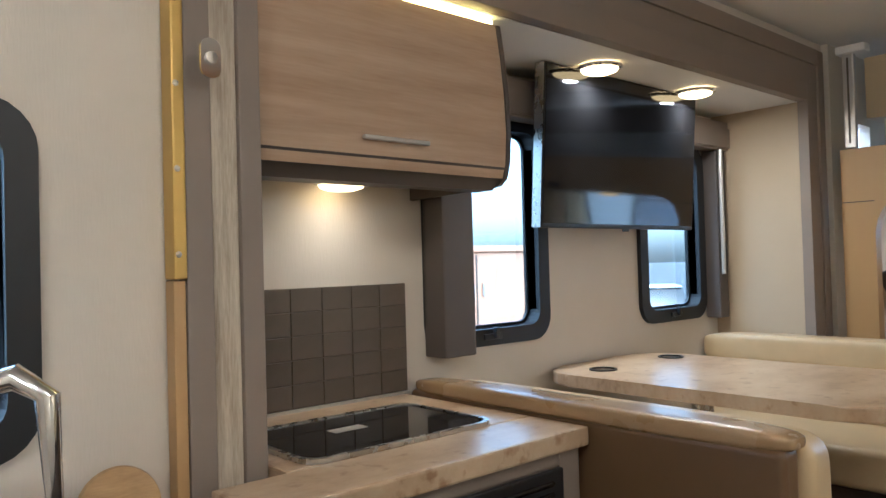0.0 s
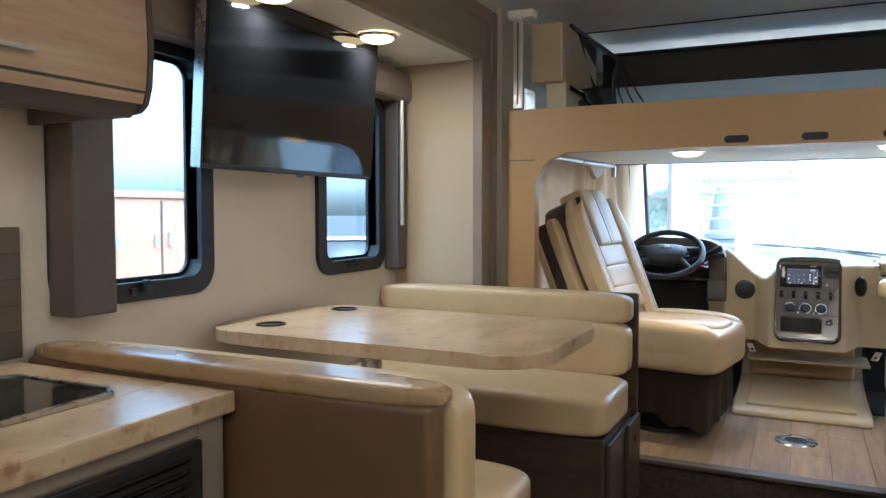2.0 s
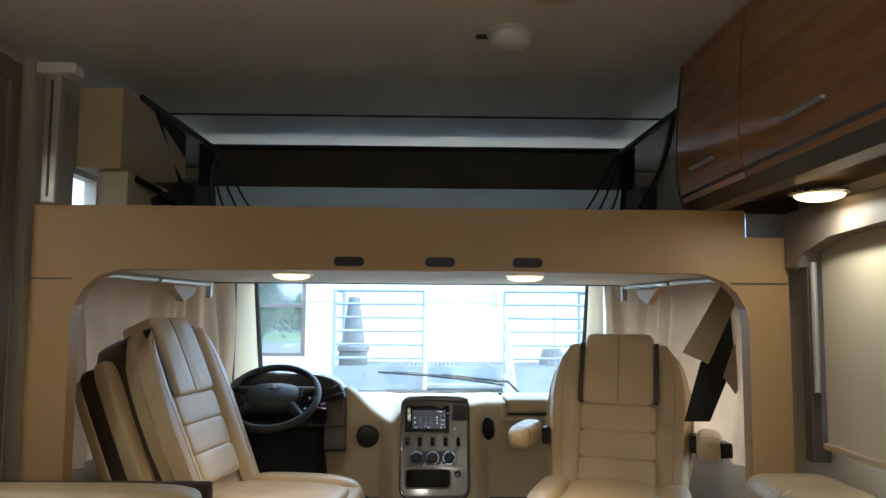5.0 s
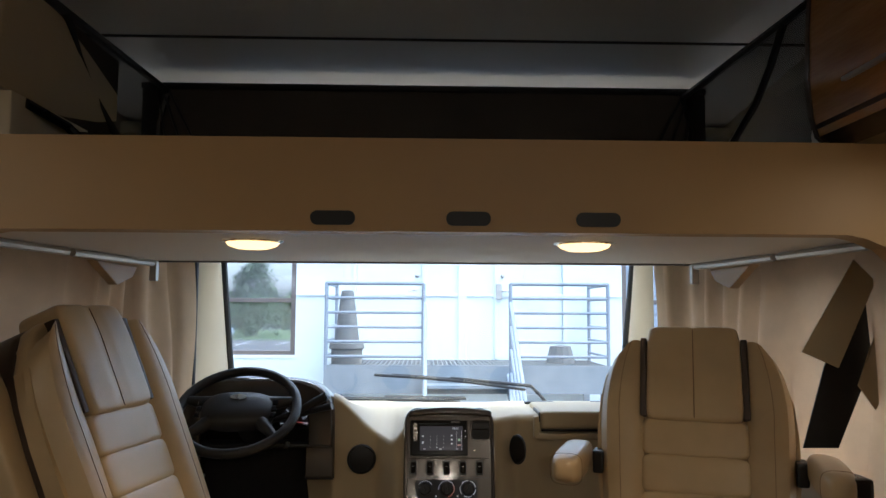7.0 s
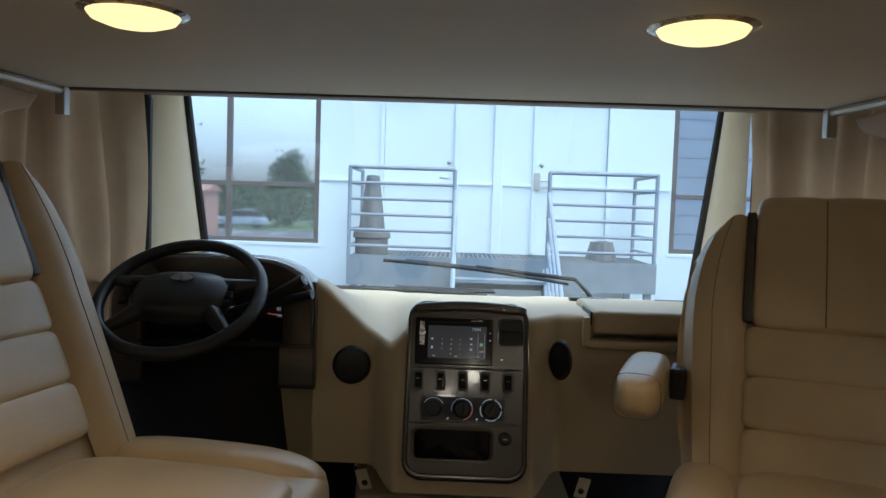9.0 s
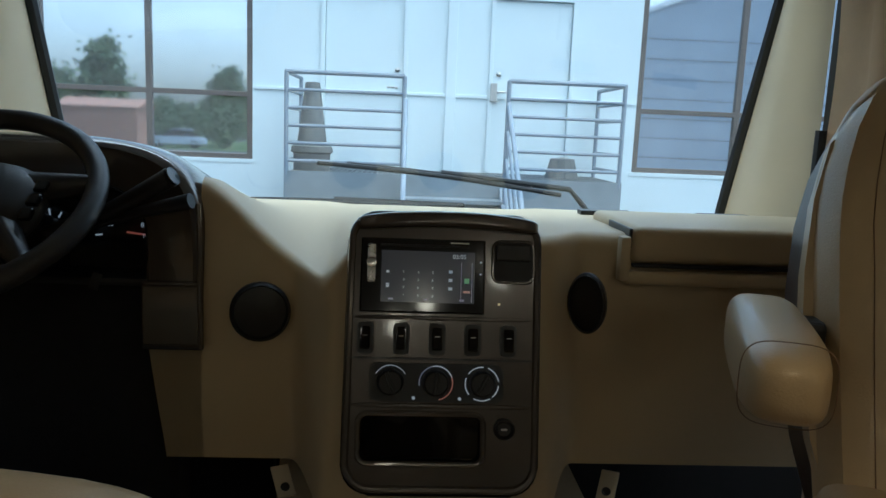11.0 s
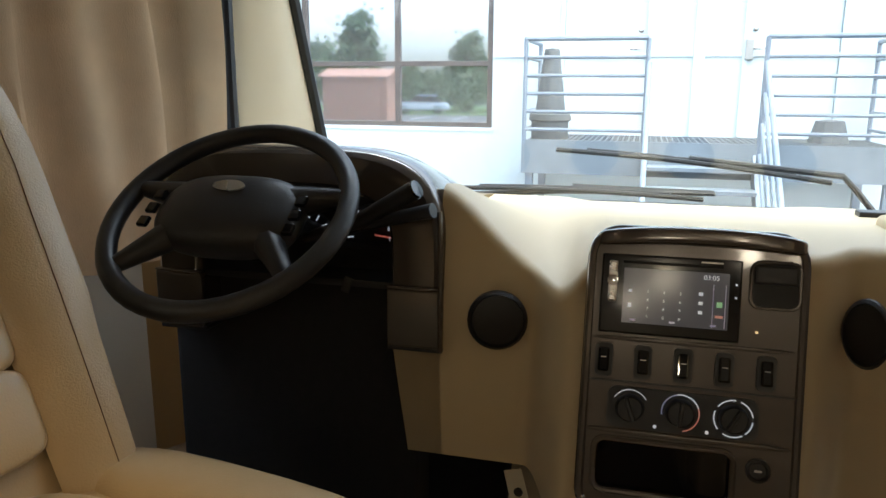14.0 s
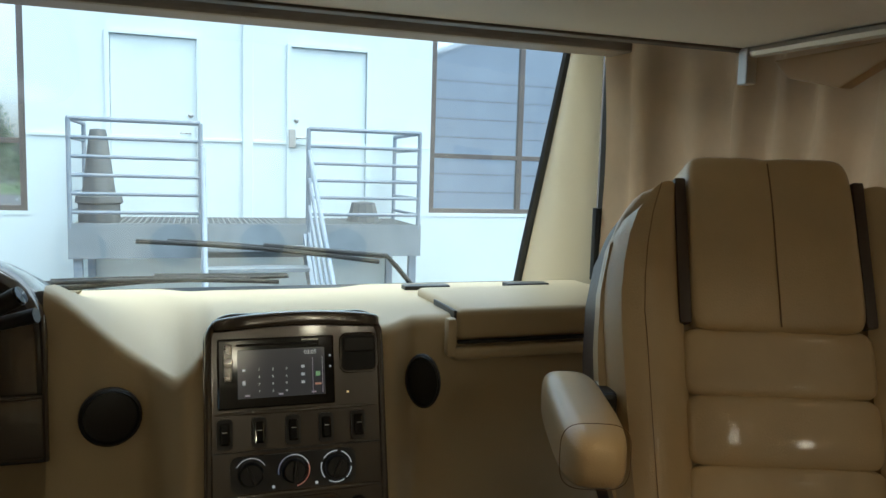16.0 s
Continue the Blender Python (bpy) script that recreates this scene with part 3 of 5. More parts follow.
part("handle", tube([(0.68, 1.075, 0.665), (0.68, 1.045, 0.665), (1.22, 1.045, 0.665), (1.22, 1.075, 0.665)], 0.008), BLACKGLOSS, oven, "black bar handle")
hob = thing("cooktop", "black glass cooktop lid with a steel rim", "cooktop")
out = rounded(0.52, 0.35, 0.05, cx=1.01, cy=1.425)
part("rim", ring(out, rounded(0.495, 0.325, 0.04, cx=1.01, cy=1.425), 0.866, 0.876, "z"), STEEL, hob, "steel rim")
part("glass_lid", prism(rounded(0.494, 0.324, 0.04, cx=1.01, cy=1.425), 0.866, 0.873, "z"), BLACKGLOSS, hob, "black glass lid")
part("label", B(0.93, 1.02, 1.43, 1.47, 0.873, 0.8735), ALU, hob, "pale sticker")

splash = thing("backsplash", "taupe glass tile backsplash behind the cooktop", "backsplash", kind="structure")
part("backing", B(0.68, 1.397, 1.752, 1.7595, 0.872, 1.195), GROUT, splash)
part("edge_strip", B(0.68, 1.397, 1.742, 1.7515, 0.866, 0.874), ALU, splash, "pale metal strip")
tile_me = None
for i in range(7):
    for j in range(5):
        x0, z0 = 0.712 + i * 0.098, 0.876 + j * 0.064
        if tile_me is None:
            first = part("tile", box(bmesh.new(), -0.0482, 0.0482, -0.004, 0.0, -0.0314, 0.0314, bevel=0.0012, seg=1), TILE, splash)
            tile_me = first.data
        else:
            first = new("tile", tile_me)
            first.parent = splash
        first.location = (x0 + 0.0475, 1.752, z0 + 0.031)

# overhead cabinet with a curved front
def curved_cabinet(name, label, x0, x1, yb, yf, z0, z1, sgn, material, handles, splits=(), end=DARKTAUPE):
    """yb: the wall side, yf: the front; sgn: the way from the wall into the room along y."""
    t = thing(name, label, "overhead cabinet")
    d = abs(yf - yb)
    prof = [(0.80, 0.0), (0.90, 0.01), (0.955, 0.05), (0.985, 0.14), (1.0, 0.32), (0.99, 0.55), (0.965, 0.78), (0.93, 1.0)]
    pts = [(yb + sgn * d * p, z0 + (z1 - z0) * q) for p, q in prof]
    part("body", prism([(yb, z0 + 0.045), *[(y - sgn * 0.02, z) for y, z in pts[2:]], (yb, z1)], x0 + 0.004, x1 - 0.004, "x"), end, t)
    cuts = [x0, *splits, x1]
    for a, b in zip(cuts, cuts[1:]):
        inner = [(y - sgn * 0.019, z) for y, z in pts[3:]]
        part("door", prism([*pts[2:], *inner[::-1]], a + 0.006, b - 0.006, "x"), material, t, "curved laminate door", True)
    part("end_panel", prism([(yb, z0 - 0.004), *[(y + sgn * 0.003, z) for y, z in pts], (yb, z1)], x1 - 0.004, x1 + 0.010, "x"), end, t, "dark edged end panel")
    part("bottom_rail", prism([(yb + sgn * d * 0.70, z0 - 0.006), (yb + sgn * d * 0.86, z0 - 0.006), (yb + sgn * d * 0.985, z0 + 0.05), (yb + sgn * d * 0.955, z0 + 0.05)], x0, x1 - 0.004, "x"), end, t, "dark bottom rail")
    for hx, hz, hw in handles:
        k = (hz - z0) / (z1 - z0)
        y = yb + sgn * (d * (1.0 if k < 0.5 else 0.99) + 0.004)
        part("handle", B(hx - hw, hx + hw, min(y, y + sgn * 0.012), max(y, y + sgn * 0.012), hz - 0.005, hz + 0.005, bevel=0.003), ALU, t, "slim metal bar handle")
    return t


curved_cabinet("overhead_cabinet", "light walnut overhead cabinet above the cooktop", 0.68, 1.435, 1.758, 1.345, 1.45, 1.885, -1, CABWOOD, [(1.055, 1.537, 0.095)])
under = thing("range_hood_panel", "white panel with a light under the overhead cabinet", "panel")
part("panel", B(0.68, 1.40, 1.40, 1.752, 1.480, 1.492, bevel=0.003), TAUPE, under)
puck(1.13, 1.68, 1.480, "lit round light under the overhead cabinet", "galley lights")
strip = thing("led_strip", "glowing amber light strip on top of the cabinet", "light strip")
part("strip", B(0.80, 1.42, 1.375, 1.392, 1.886, 1.897), STRIPGLOW, strip)

# television
tv = thing("television", "flat black television hung before the window wall", "television")
R = Matrix.Translation((2.325, 1.60, 1.632)) @ Euler((radians(4.0), 0, 0)).to_matrix().to_4x4()
part("case", moved(B(-0.472, 0.472, -0.018, 0.026, -0.272, 0.272, bevel=0.006), R), BLACK, tv)
part("screen", moved(B(-0.464, 0.464, -0.0205, -0.0185, -0.256, 0.266, bevel=0.001), R), BLACKGLOSS, tv, "dark glossy screen")
part("bezel_edge", moved(B(-0.4745, -0.4725, -0.016, 0.02, -0.27, 0.27), R), STEEL, tv, "thin bright side edge")
part("sensor", moved(B(-0.02, 0.02, -0.022, -0.018, -0.281, -0.270, bevel=0.002), R), BLACK, tv)
part("bracket", moved(B(-0.15, 0.15, 0.026, 0.13, -0.1, 0.1), R), BLACK, tv)

# window dressing in the slide-out
pel = thing("window_pelmet", "taupe fabric pelmet above the slide-out windows", "pelmet")
part("board", B(1.50, 3.272, 1.675, 1.757, 1.735, 1.868, bevel=0.006), TAUPE, pel)
part("fabric_band", B(1.50, 3.272, 1.667, 1.674, 1.745, 1.835, bevel=0.002), TAUPE, pel, "pale padded band")
leg = thing("window_side_panel", "dark taupe upright panel beside the window", "side panel", "window side panels")
part("board", B(1.475, 1.605, 1.662, 1.757, 0.965, 1.733, bevel=0.006), DARKTAUPE, leg)
leg = thing("window_side_panel", "dark taupe upright panel with a blind rod", "side panel", "window side panels")
part("board", B(3.170, 3.250, 1.685, 1.757, 0.97, 1.733, bevel=0.006), DARKTAUPE, leg)
part("rod", tube([(3.185, 1.672, 1.17), (3.185, 1.672, 1.735)], 0.010), ALU, leg, "pale rod")

# ---- dinette ----
table = thing("dinette_table", "cream stone-look table with two dark cup holders", "table")
part("tabletop", prism(rounded(0.70, 1.13, 0.16, 8, 2.305, 1.178), 0.828, 0.868, "z", bevel=0.006), MARBLE, table)
for x, y in ((2.115, 1.565), (2.535, 1.56)):
    part("cup_holder", ring([(x + 0.048 * math.cos(a), y + 0.048 * math.sin(a)) for a in [k * math.pi / 12 for k in range(24)]], [(x + 0.04 * math.cos(a), y + 0.04 * math.sin(a)) for a in [k * math.pi / 12 for k in range(24)]], 0.869, 0.873, "z"), BLACK, table, "black cup holder ring")
    part("cup_well", lathe([(0.04, 0.005), (0.0, 0.005)], 24, Matrix.Translation((x, y, 0.8655))), BLACKGLOSS, table)
part("leg", tube([(2.3, 1.30, 0.05), (2.3, 1.30, 0.826)], 0.035, 16), STEEL, table, "round metal leg")
part("leg_base", lathe([(0.12, 0.05), (0.11, 0.062), (0.04, 0.075)], 24, Matrix.Translation((2.3, 1.30, 0.0))), STEEL, table)


def bench(name, label, face, xb, group="dinette benches"):
    """A dinette bench. face: +1 looks ahead, -1 looks back. xb: back face of the backrest."""
    t = thing(name, label, "bench", group)
    f = face
    def X(a, b):
        p, q = xb + f * a, xb + f * b
        return (min(p, q), max(p, q))
    y0, y1 = 0.62, 1.745
    part("base", B(*X(0.02, 0.50), 0.63, y1, 0.052, 0.445, bevel=0.004), DARKWOOD, t, "dark wood-look plinth")
    a, b = X(0.06, 0.46)
    part("side_panel", B(a, b, 0.612, 0.629, 0.08, 0.42, bevel=0.005), DARKWOOD, t, "inset panel")
    part("seat_cushion", puff(*X(0.10, 0.545), y0 - 0.01, y1, 0.45, 0.598, 9, 12), LEATHER, t, "cream leather seat cushion", True)
    if f > 0:
        part("backrest", puff(*X(0.045, 0.150), y0 - 0.012, y1, 0.56, 0.900, 9, 14), LEATHER, t, "cream leather back cushion", True)
    else:
        part("lower_back", puff(*X(0.03, 0.15), y0, y1, 0.585, 0.80, 8, 10), LEATHER, t, "cream leather back cushion", True)
        part("back_roll", puff(*X(0.005, 0.135), y0, y1, 0.785, 0.912, 6, 12), LEATHER, t, "cream rolled back cushion", True)
    return t


b1 = bench("dinette_bench", "cream leather dinette bench with a tan vinyl back", 1, 1.43)
part("back_panel", B(1.400, 1.470, 0.630, 1.745, 0.06, 0.878, bevel=0.018, seg=4), VINYL_TAN, b1, "tan vinyl back panel", True)
part("top_roll", puff(1.396, 1.500, 0.616, 1.745, 0.866, 0.912, 5, 12), LEATHER_TAN, b1, "rolled tan top edge", True)
b2 = bench("dinette_bench", "cream leather dinette bench beside the cab", -1, 3.215)
part("back_panel", B(3.218, 3.244, 0.612, 1.26, 0.30, 0.905, bevel=0.008), DARKWOOD, b2, "dark back board")
part("door", B(2.99, 3.20, 0.594, 0.611, 0.10, 0.43, bevel=0.005), DARKWOOD, b2, "small plinth door")
# Solid disc on the door; the hole's dark inside is put into its black.
part("finger_hole_disc", lathe([(0.016, 0.0), (0.016, 0.003), (0.0, 0.003)], 20, pose(3.09, 0.594, 0.36, 90)), BLACK, b2)

# ---- sofa side ----
sofa = thing("sofa", "taupe leather sofa with rolled back cushions along the wall", "sofa")
part("base", B(1.45, 3.26, -1.15, -0.36, 0.03, 0.26, bevel=0.01), LEATHER_BROWN, sofa)
def ruched(x0, x1, y0, y1, z0, z1):
    """A front roll with small gathers along its seam."""
    bm = puff(x0, x1, y0, y1, z0, z1, 4.5, 16)
    for v in bm.verts:
        k = max(0.0, (y1 - v.co.y) / (y1 - y0)) * max(0.0, (v.co.z - z0) / (z1 - z0))
        v.co.z += 0.006 * k * math.sin(v.co.x * 95 + 2 * math.sin(v.co.x * 23))
    return bm
for a, b in ((1.50, 2.325), (2.335, 3.05)):
    part("seat_cushion", puff(a, b, -1.02, -0.425, 0.27, 0.468, 8, 14), LEATHER_TAUPE, sofa, smooth=True)
    part("seat_front_roll", ruched(a, b, -0.43, -0.245, 0.24, 0.472), LEATHER_TAUPE, sofa, "gathered front roll", True)
def tufted(x0, x1, y0, y1, z0, z1):
    """A back cushion drawn in along one upright seam, with small gathers beside it."""
    bm = puff(x0, x1, y0, y1, z0, z1, 4.6, 24)
    m = (x0 + x1) / 2
    for v in bm.verts:
        d = v.co.x - m
        k = math.exp(-(d / 0.016) ** 2)
        f = max(0.0, (v.co.y - y0) / (y1 - y0))
        v.co.y -= 0.022 * k * f
        v.co.z -= 0.012 * k * (v.co.z - z0) / (z1 - z0)
        v.co.y += 0.0035 * f * math.exp(-(d / 0.06) ** 2) * math.sin(v.co.z * 190)
    return bm
for a, b in ((1.50, 1.99), (2.0, 2.49), (2.50, 2.985), (2.995, 3.42)):
    for z0, z1, y0, y1 in ((0.655, 0.912, -1.175, -0.90), (0.535, 0.675, -1.14, -0.895), (0.40, 0.548, -1.12, -0.875)):
        part("back_cushion", tufted(a, b, y0, y1, z0, z1), LEATHER_TAUPE, sofa, smooth=True)
part("armrest", puff(3.06, 3.42, -0.90, -0.262, 0.30, 0.575, 9, 10), LEATHER_TAUPE, sofa, smooth=True)
part("armrest_pad", puff(3.06, 3.43, -0.90, -0.256, 0.56, 0.732, 7, 10), LEATHER_TAUPE, sofa, "padded armrest top", True)

pillow = thing("throw_pillow", "silver velvet throw pillow with a centre button", "pillow", at=(3.02, -0.70, 0.675))
def pil_fn(s):
    def fn(u, v):
        a, b = 2 * u - 1, 2 * v - 1
        k = ((1 - a ** 4) * (1 - b ** 4)) ** 0.6
        dent = math.exp(-((a * a + b * b) / 0.02)) * 0.028
        wr = 0.006 * math.sin(9 * a + 4 * b) * k
        return (s * (0.075 * k - dent + wr), 0.205 * a * (1 - 0.07 * (1 - b * b)), 0.205 * b * (1 - 0.07 * (1 - a * a)))
    return fn
PR = pose(0, 0, 0, 15, 14, 14)
bm = joined(sheet(pil_fn(-1), 22, 22), sheet(pil_fn(1), 22, 22))
bmesh.ops.remove_doubles(bm, verts=bm.verts, dist=0.0005)
part("cover", moved(bm, PR), VELVET, pillow, smooth=True)
part("button", moved(puff(-0.062, -0.045, -0.012, 0.012, -0.012, 0.012, 2, 4), PR), VELVET, pillow, smooth=True)

curved_cabinet("overhead_cabinet", "glossy cherry overhead cabinet along the wall", 0.60, 3.545, RIGHT + 0.002, -0.79, 1.705, 2.198, 1, CHERRY, [(3.30, 1.815, 0.09), (2.70, 1.815, 0.09), (1.95, 1.815, 0.09), (1.2, 1.815, 0.09)], (1.55, 2.30, 3.05), DARKWOOD)
puck(3.09, -1.02, 1.70, "lit round light under the cherry cabinet", "sofa lights")
puck(1.60, -1.02, 1.70, "lit round light under the cherry cabinet", "sofa lights")
blind = thing("roller_blind", "cream roller blind drawn over the sofa window", "blind")
part("cloth", B(1.45, 3.36, -1.168, -1.163, 0.985, 1.60), BLIND, blind)
part("bottom_bar", B(1.45, 3.37, -1.175, -1.152, 0.972, 0.992, bevel=0.004), LEATHER, blind, "cream bottom bar")
part("side_channel", B(3.385, 3.43, -1.185, -1.13, 0.93, 1.56, bevel=0.004), DARKTAUPE, blind, "dark side channel")
part("rod", tube([(3.365, -1.14, 1.14), (3.365, -1.14, 1.53)], 0.010), ALU, blind, "pale rod")
pel = thing("window_pelmet", "textured taupe pelmet with a curved lower edge", "pelmet")
part("board", prism([(1.40, 1.69), (3.455, 1.69), (3.455, 1.515), (3.38, 1.515), (3.35, 1.56), (3.2, 1.595), (2.8, 1.61), (1.40, 1.61)], -1.186, -1.10, "y", bevel=0.004), TAUPE, pel)

# ---- kettle and board at the rear counter ----
rear = thing("rear_counter", "stone-look rear counter under the window", "countertop")
part("slab", B(-1.0, 0.505, 1.06, 1.335, 0.755, 0.795, bevel=0.005), MARBLE, rear)
part("body", B(-0.98, 0.49, 1.09, 1.335, 0.0, 0.754), TAUPE, rear)
ket = thing("kettle", "polished chrome kettle on the rear counter", "kettle", at=(0.09, 1.165, 0.795))
part("body", lathe([(0.0, 0.0), (0.095, 0.0), (0.10, 0.02), (0.088, 0.12), (0.066, 0.22), (0.056, 0.25), (0.052, 0.256), (0.0, 0.262)], 32), CHROME, ket, smooth=True)
part("lid_knob", lathe([(0.0, 0.262), (0.012, 0.262), (0.016, 0.285), (0.0, 0.292)], 16), BLACK, ket, smooth=True)
part("handle", tube([(0.05, -0.03, 0.235), (0.075, -0.05, 0.31), (0.13, -0.09, 0.325), (0.16, -0.115, 0.30), (0.165, -0.12, 0.16), (0.10, -0.07, 0.09)], [0.012, 0.016, 0.018, 0.016, 0.011, 0.008], 12), CHROME, ket, "chrome handle", True)
brd = thing("cutting_board", "round tan wooden board leaning on the wall", "cutting board", at=(0.415, 1.30, 0.795))
part("board", moved(lathe([(0.0, -0.008), (0.068, -0.008), (0.071, 0.0), (0.068, 0.008), (0.0, 0.008)], 32), pose(0, 0, 0.06, 80)), wood("board_wood", (0.32, 0.19, 0.07), (0.50, 0.33, 0.15), (1, 1, 6)), brd, smooth=True)
lit = thing("cabinet_lock", "oval chrome catch on the fascia board", "latch", at=(0.573, 1.262, 1.63))
part("plate", prism(rounded(0.038, 0.072, 0.018), -0.006, 0.0), CHROME, lit)
part("button", lathe([(0.012, 0), (0.011, 0.006), (0, 0.008)], 16, pose(0, -0.006, 0, 90)), STEEL, lit, smooth=True)

# ---- cab seats ----
def captain_seat(label, at, turn, arms_up, recline=20, lift=0.0):
    """A swivel captain's seat, facing +x in its own frame."""
    t = thing("captain_chair", label, "seat", "cab seats")
    t.matrix_basis = pose(*at, 0, 0, turn)
    REC = pose(-0.20, 0, 0.47 + lift, 0, -recline, 0)            # leaning back
    part("cushion", puff(-0.26, 0.32, -0.285, 0.285, 0.30, 0.505, 7, 12), LEATHER, t, smooth=True)
    part("cushion_pad", puff(-0.20, 0.29, -0.165, 0.165, 0.44, 0.528, 4.5, 10), LEATHER, t, "raised seat pad", True)
    for s in (1, -1):
        part("seat_bolster", puff(-0.22, 0.305, s * 0.225 - 0.065, s * 0.225 + 0.065, 0.36, 0.535, 3.2, 10), LEATHER, t, smooth=True)
    def shell(x0, x1, grow, top):
        pts = [(0.225 + grow, -0.14), (0.245 + grow, -0.02), (0.275 + grow, 0.08), (0.290 + grow, 0.18), (0.292 + grow, 0.30), (0.285 + grow, 0.40), (0.268 + grow, 0.48), (0.244 + grow, 0.54), (0.212 + grow, 0.582), (0.16, top)]
        return prism([*pts, *[(-y, z) for y, z in pts[::-1]]], x0, x1, "x", bevel=0.02, seg=3)
    part("back_shell", moved(shell(-0.150, -0.026, 0.002, 0.602), REC), LEATHER_BROWN, t, "dark brown back shell", True)
    part("backrest", moved(shell(-0.028, 0.016, 0.004, 0.606), REC), LEATHER, t, smooth=True)
    for s in (1, -1):
        def wing(u, v, s=s):
            z = -0.10 + 0.69 * v - 0.05 * max(0, v - 0.9) / 0.1 * u ** 3
            w = 0.298 - 0.075 * max(0, (v - 0.55) / 0.45) ** 2.6 - 0.04 * (1 - v) ** 2
            a = 0.150 + 0.006 * min(1, max(0, (v - 0.62) / 0.04))
            a = min(a, w - 0.012)
            y = a + (w - a) * u
            x = 0.026 + 0.036 * math.sin(u ** 0.8 * math.pi * 0.78) ** 0.9 - 0.05 * max(0, u - 0.86) / 0.14
            return (x, s * y, z)
        part("back_bolster", moved(sheet(wing, 10, 14), REC), LEATHER, t, smooth=True)
        part("piping", moved(tube([wing(0.52, k / 12) for k in range(13)], 0.0008, 6), REC @ Matrix.Translation((0.0005, 0, 0))), SEAM, t, "stitched seam", True)
    for k in range(3):
        part("back_pad", moved(puff(-0.03, 0.043, -0.158, 0.158, 0.004 + k * 0.110, 0.122 + k * 0.110, 7.0, 14), REC), LEATHER, t, "ribbed pad", True)
    pad = puff(-0.085, 0.056, -0.141, 0.141, 0.332, 0.645, 11, 21)
    for v in pad.verts:
        if v.co.x > 0:
            v.co.x -= 0.007 * math.exp(-(v.co.y / 0.009) ** 2) + 0.010 * max(0.0, (v.co.z - 0.52) / 0.12) ** 2
        v.co.y *= 1 + 0.10 * (0.64 - v.co.z)
    hd = part("headrest", moved(pad, REC), LEATHER, t, smooth=True)
    part("centre_seam", moved(tube([(0.0500 - 0.010 * max(0.0, (z - 0.52) / 0.12) ** 2, 0, z) for z in (0.342, 0.42, 0.48, 0.52, 0.56, 0.60, 0.63)], 0.0014, 6), REC), SEAM, hd)
    for s in (1, -1):
        part("headrest_side", moved(B(-0.09, 0.044, s * 0.153 - 0.010, s * 0.153 + 0.010, 0.345, 0.600, bevel=0.005), REC), LEATHER_BROWN, t, "dark brown side insert", True)
    for s in (1, -1):
        if arms_up:
            q = 0.055 if s > 0 else 0.0
            arm = part("armrest", moved(puff(-0.105 - q, -0.045 - q, s * (0.312 + 0.45 * q) - 0.042, s * (0.312 + 0.45 * q) + 0.042, 0.02, 0.525 + 0.5 * q, 5, 12), REC), LEATHER, t, "raised padded armrest", True)
            part("armrest_rear", moved(puff(-0.195 - q, -0.150 - q, s * (0.312 + 0.45 * q) - 0.040, s * (0.312 + 0.45 * q) + 0.040, 0.02, 0.495, 5, 12), REC), LEATHER, t, "cream armrest back", True)
            part("armrest_side", moved(puff(-0.165 - q, -0.085 - q, s * (0.312 + 0.45 * q) - 0.038, s * (0.312 + 0.45 * q) + 0.038, 0.03, 0.515, 5, 12), REC), LEATHER_BROWN, t, "dark brown armrest back", True)
        else:
            arm = part("armrest", puff(-0.30, 0.055, s * 0.350 - 0.046, s * 0.350 + 0.046, 0.641, 0.730, 3.6, 14), LEATHER, t, "padded armrest", True)
            for e in (0.014,):
                part("piping", tube([(e, s * 0.350 + 0.0459 * math.copysign(abs(math.cos(a)) ** 0.556, math.cos(a)), 0.6855 + 0.0443 * math.copysign(abs(math.sin(a)) ** 0.556, math.sin(a))) for a in [k * math.pi / 18 for k in range(36)]], 0.0007, 5, closed=True), SEAM, arm, "dark stitching", True)
            part("arm_bracket", B(-0.30, -0.22, s * 0.292 - 0.014, s * 0.292 + 0.020, 0.63, 0.70, bevel=0.008), BLACK, t)
    def skirt(u, v):
        a = u * 2 * math.pi
        k = 1 + (0.035 * math.sin(14 * a) + 0.02 * math.sin(5 * a + 1)) * (1 - v)
        c, s = math.cos(a), math.sin(a)
        e = (abs(c) ** 5 + abs(s) ** 5) ** -0.2
        low = 0.075 + 0.03 * math.sin(3 * a + 0.7) + 0.012 * math.sin(11 * a)
        return (0.02 + 0.255 * c * e * k, 0.255 * s * e * k, low + (0.325 - low) * v)
    part("skirt", sheet(skirt, 96, 6, 0.003), LEATHER_BROWN, t, "gathered dark brown skirt", True)
    part("pedestal", joined(lathe([(0.20, 0.0), (0.20, 0.02), (0.12, 0.04), (0.10, 0.18), (0.17, 0.20), (0.17, 0.30), (0, 0.30)], 24)), BLACK, t, smooth=True)
    part("lever", tube([(0.10, 0.20, 0.25), (0.16, 0.30, 0.235), (0.20, 0.34, 0.235)], 0.008), BLACK, t)
    return t


captain_seat("cream leather driver's captain chair swivelled towards the aisle", (3.93, 0.61, CABF), -100, True, 23, 0.07)
captain_seat("cream leather passenger captain chair swivelled towards the coach", (3.96, -0.66, CABF), 160, False)

# ---- dashboard ----
dash = thing("dashboard", "cream moulded dashboard with a grey burl centre console", "dashboard")
def top_z(y):
    """Height of the dash's rear lip: a dip between the cluster and the console."""
    if y > 0.42:
        return 1.00
    if y > 0.195:
        k = (0.42 - y) / 0.225
        return 1.03 - 0.155 * (k * k * (3 - 2 * k)) ** 0.8
    if y > 0.130:
        k = (0.195 - y) / 0.065
        return 0.875 + 0.08 * k ** 1.3
    return 0.955
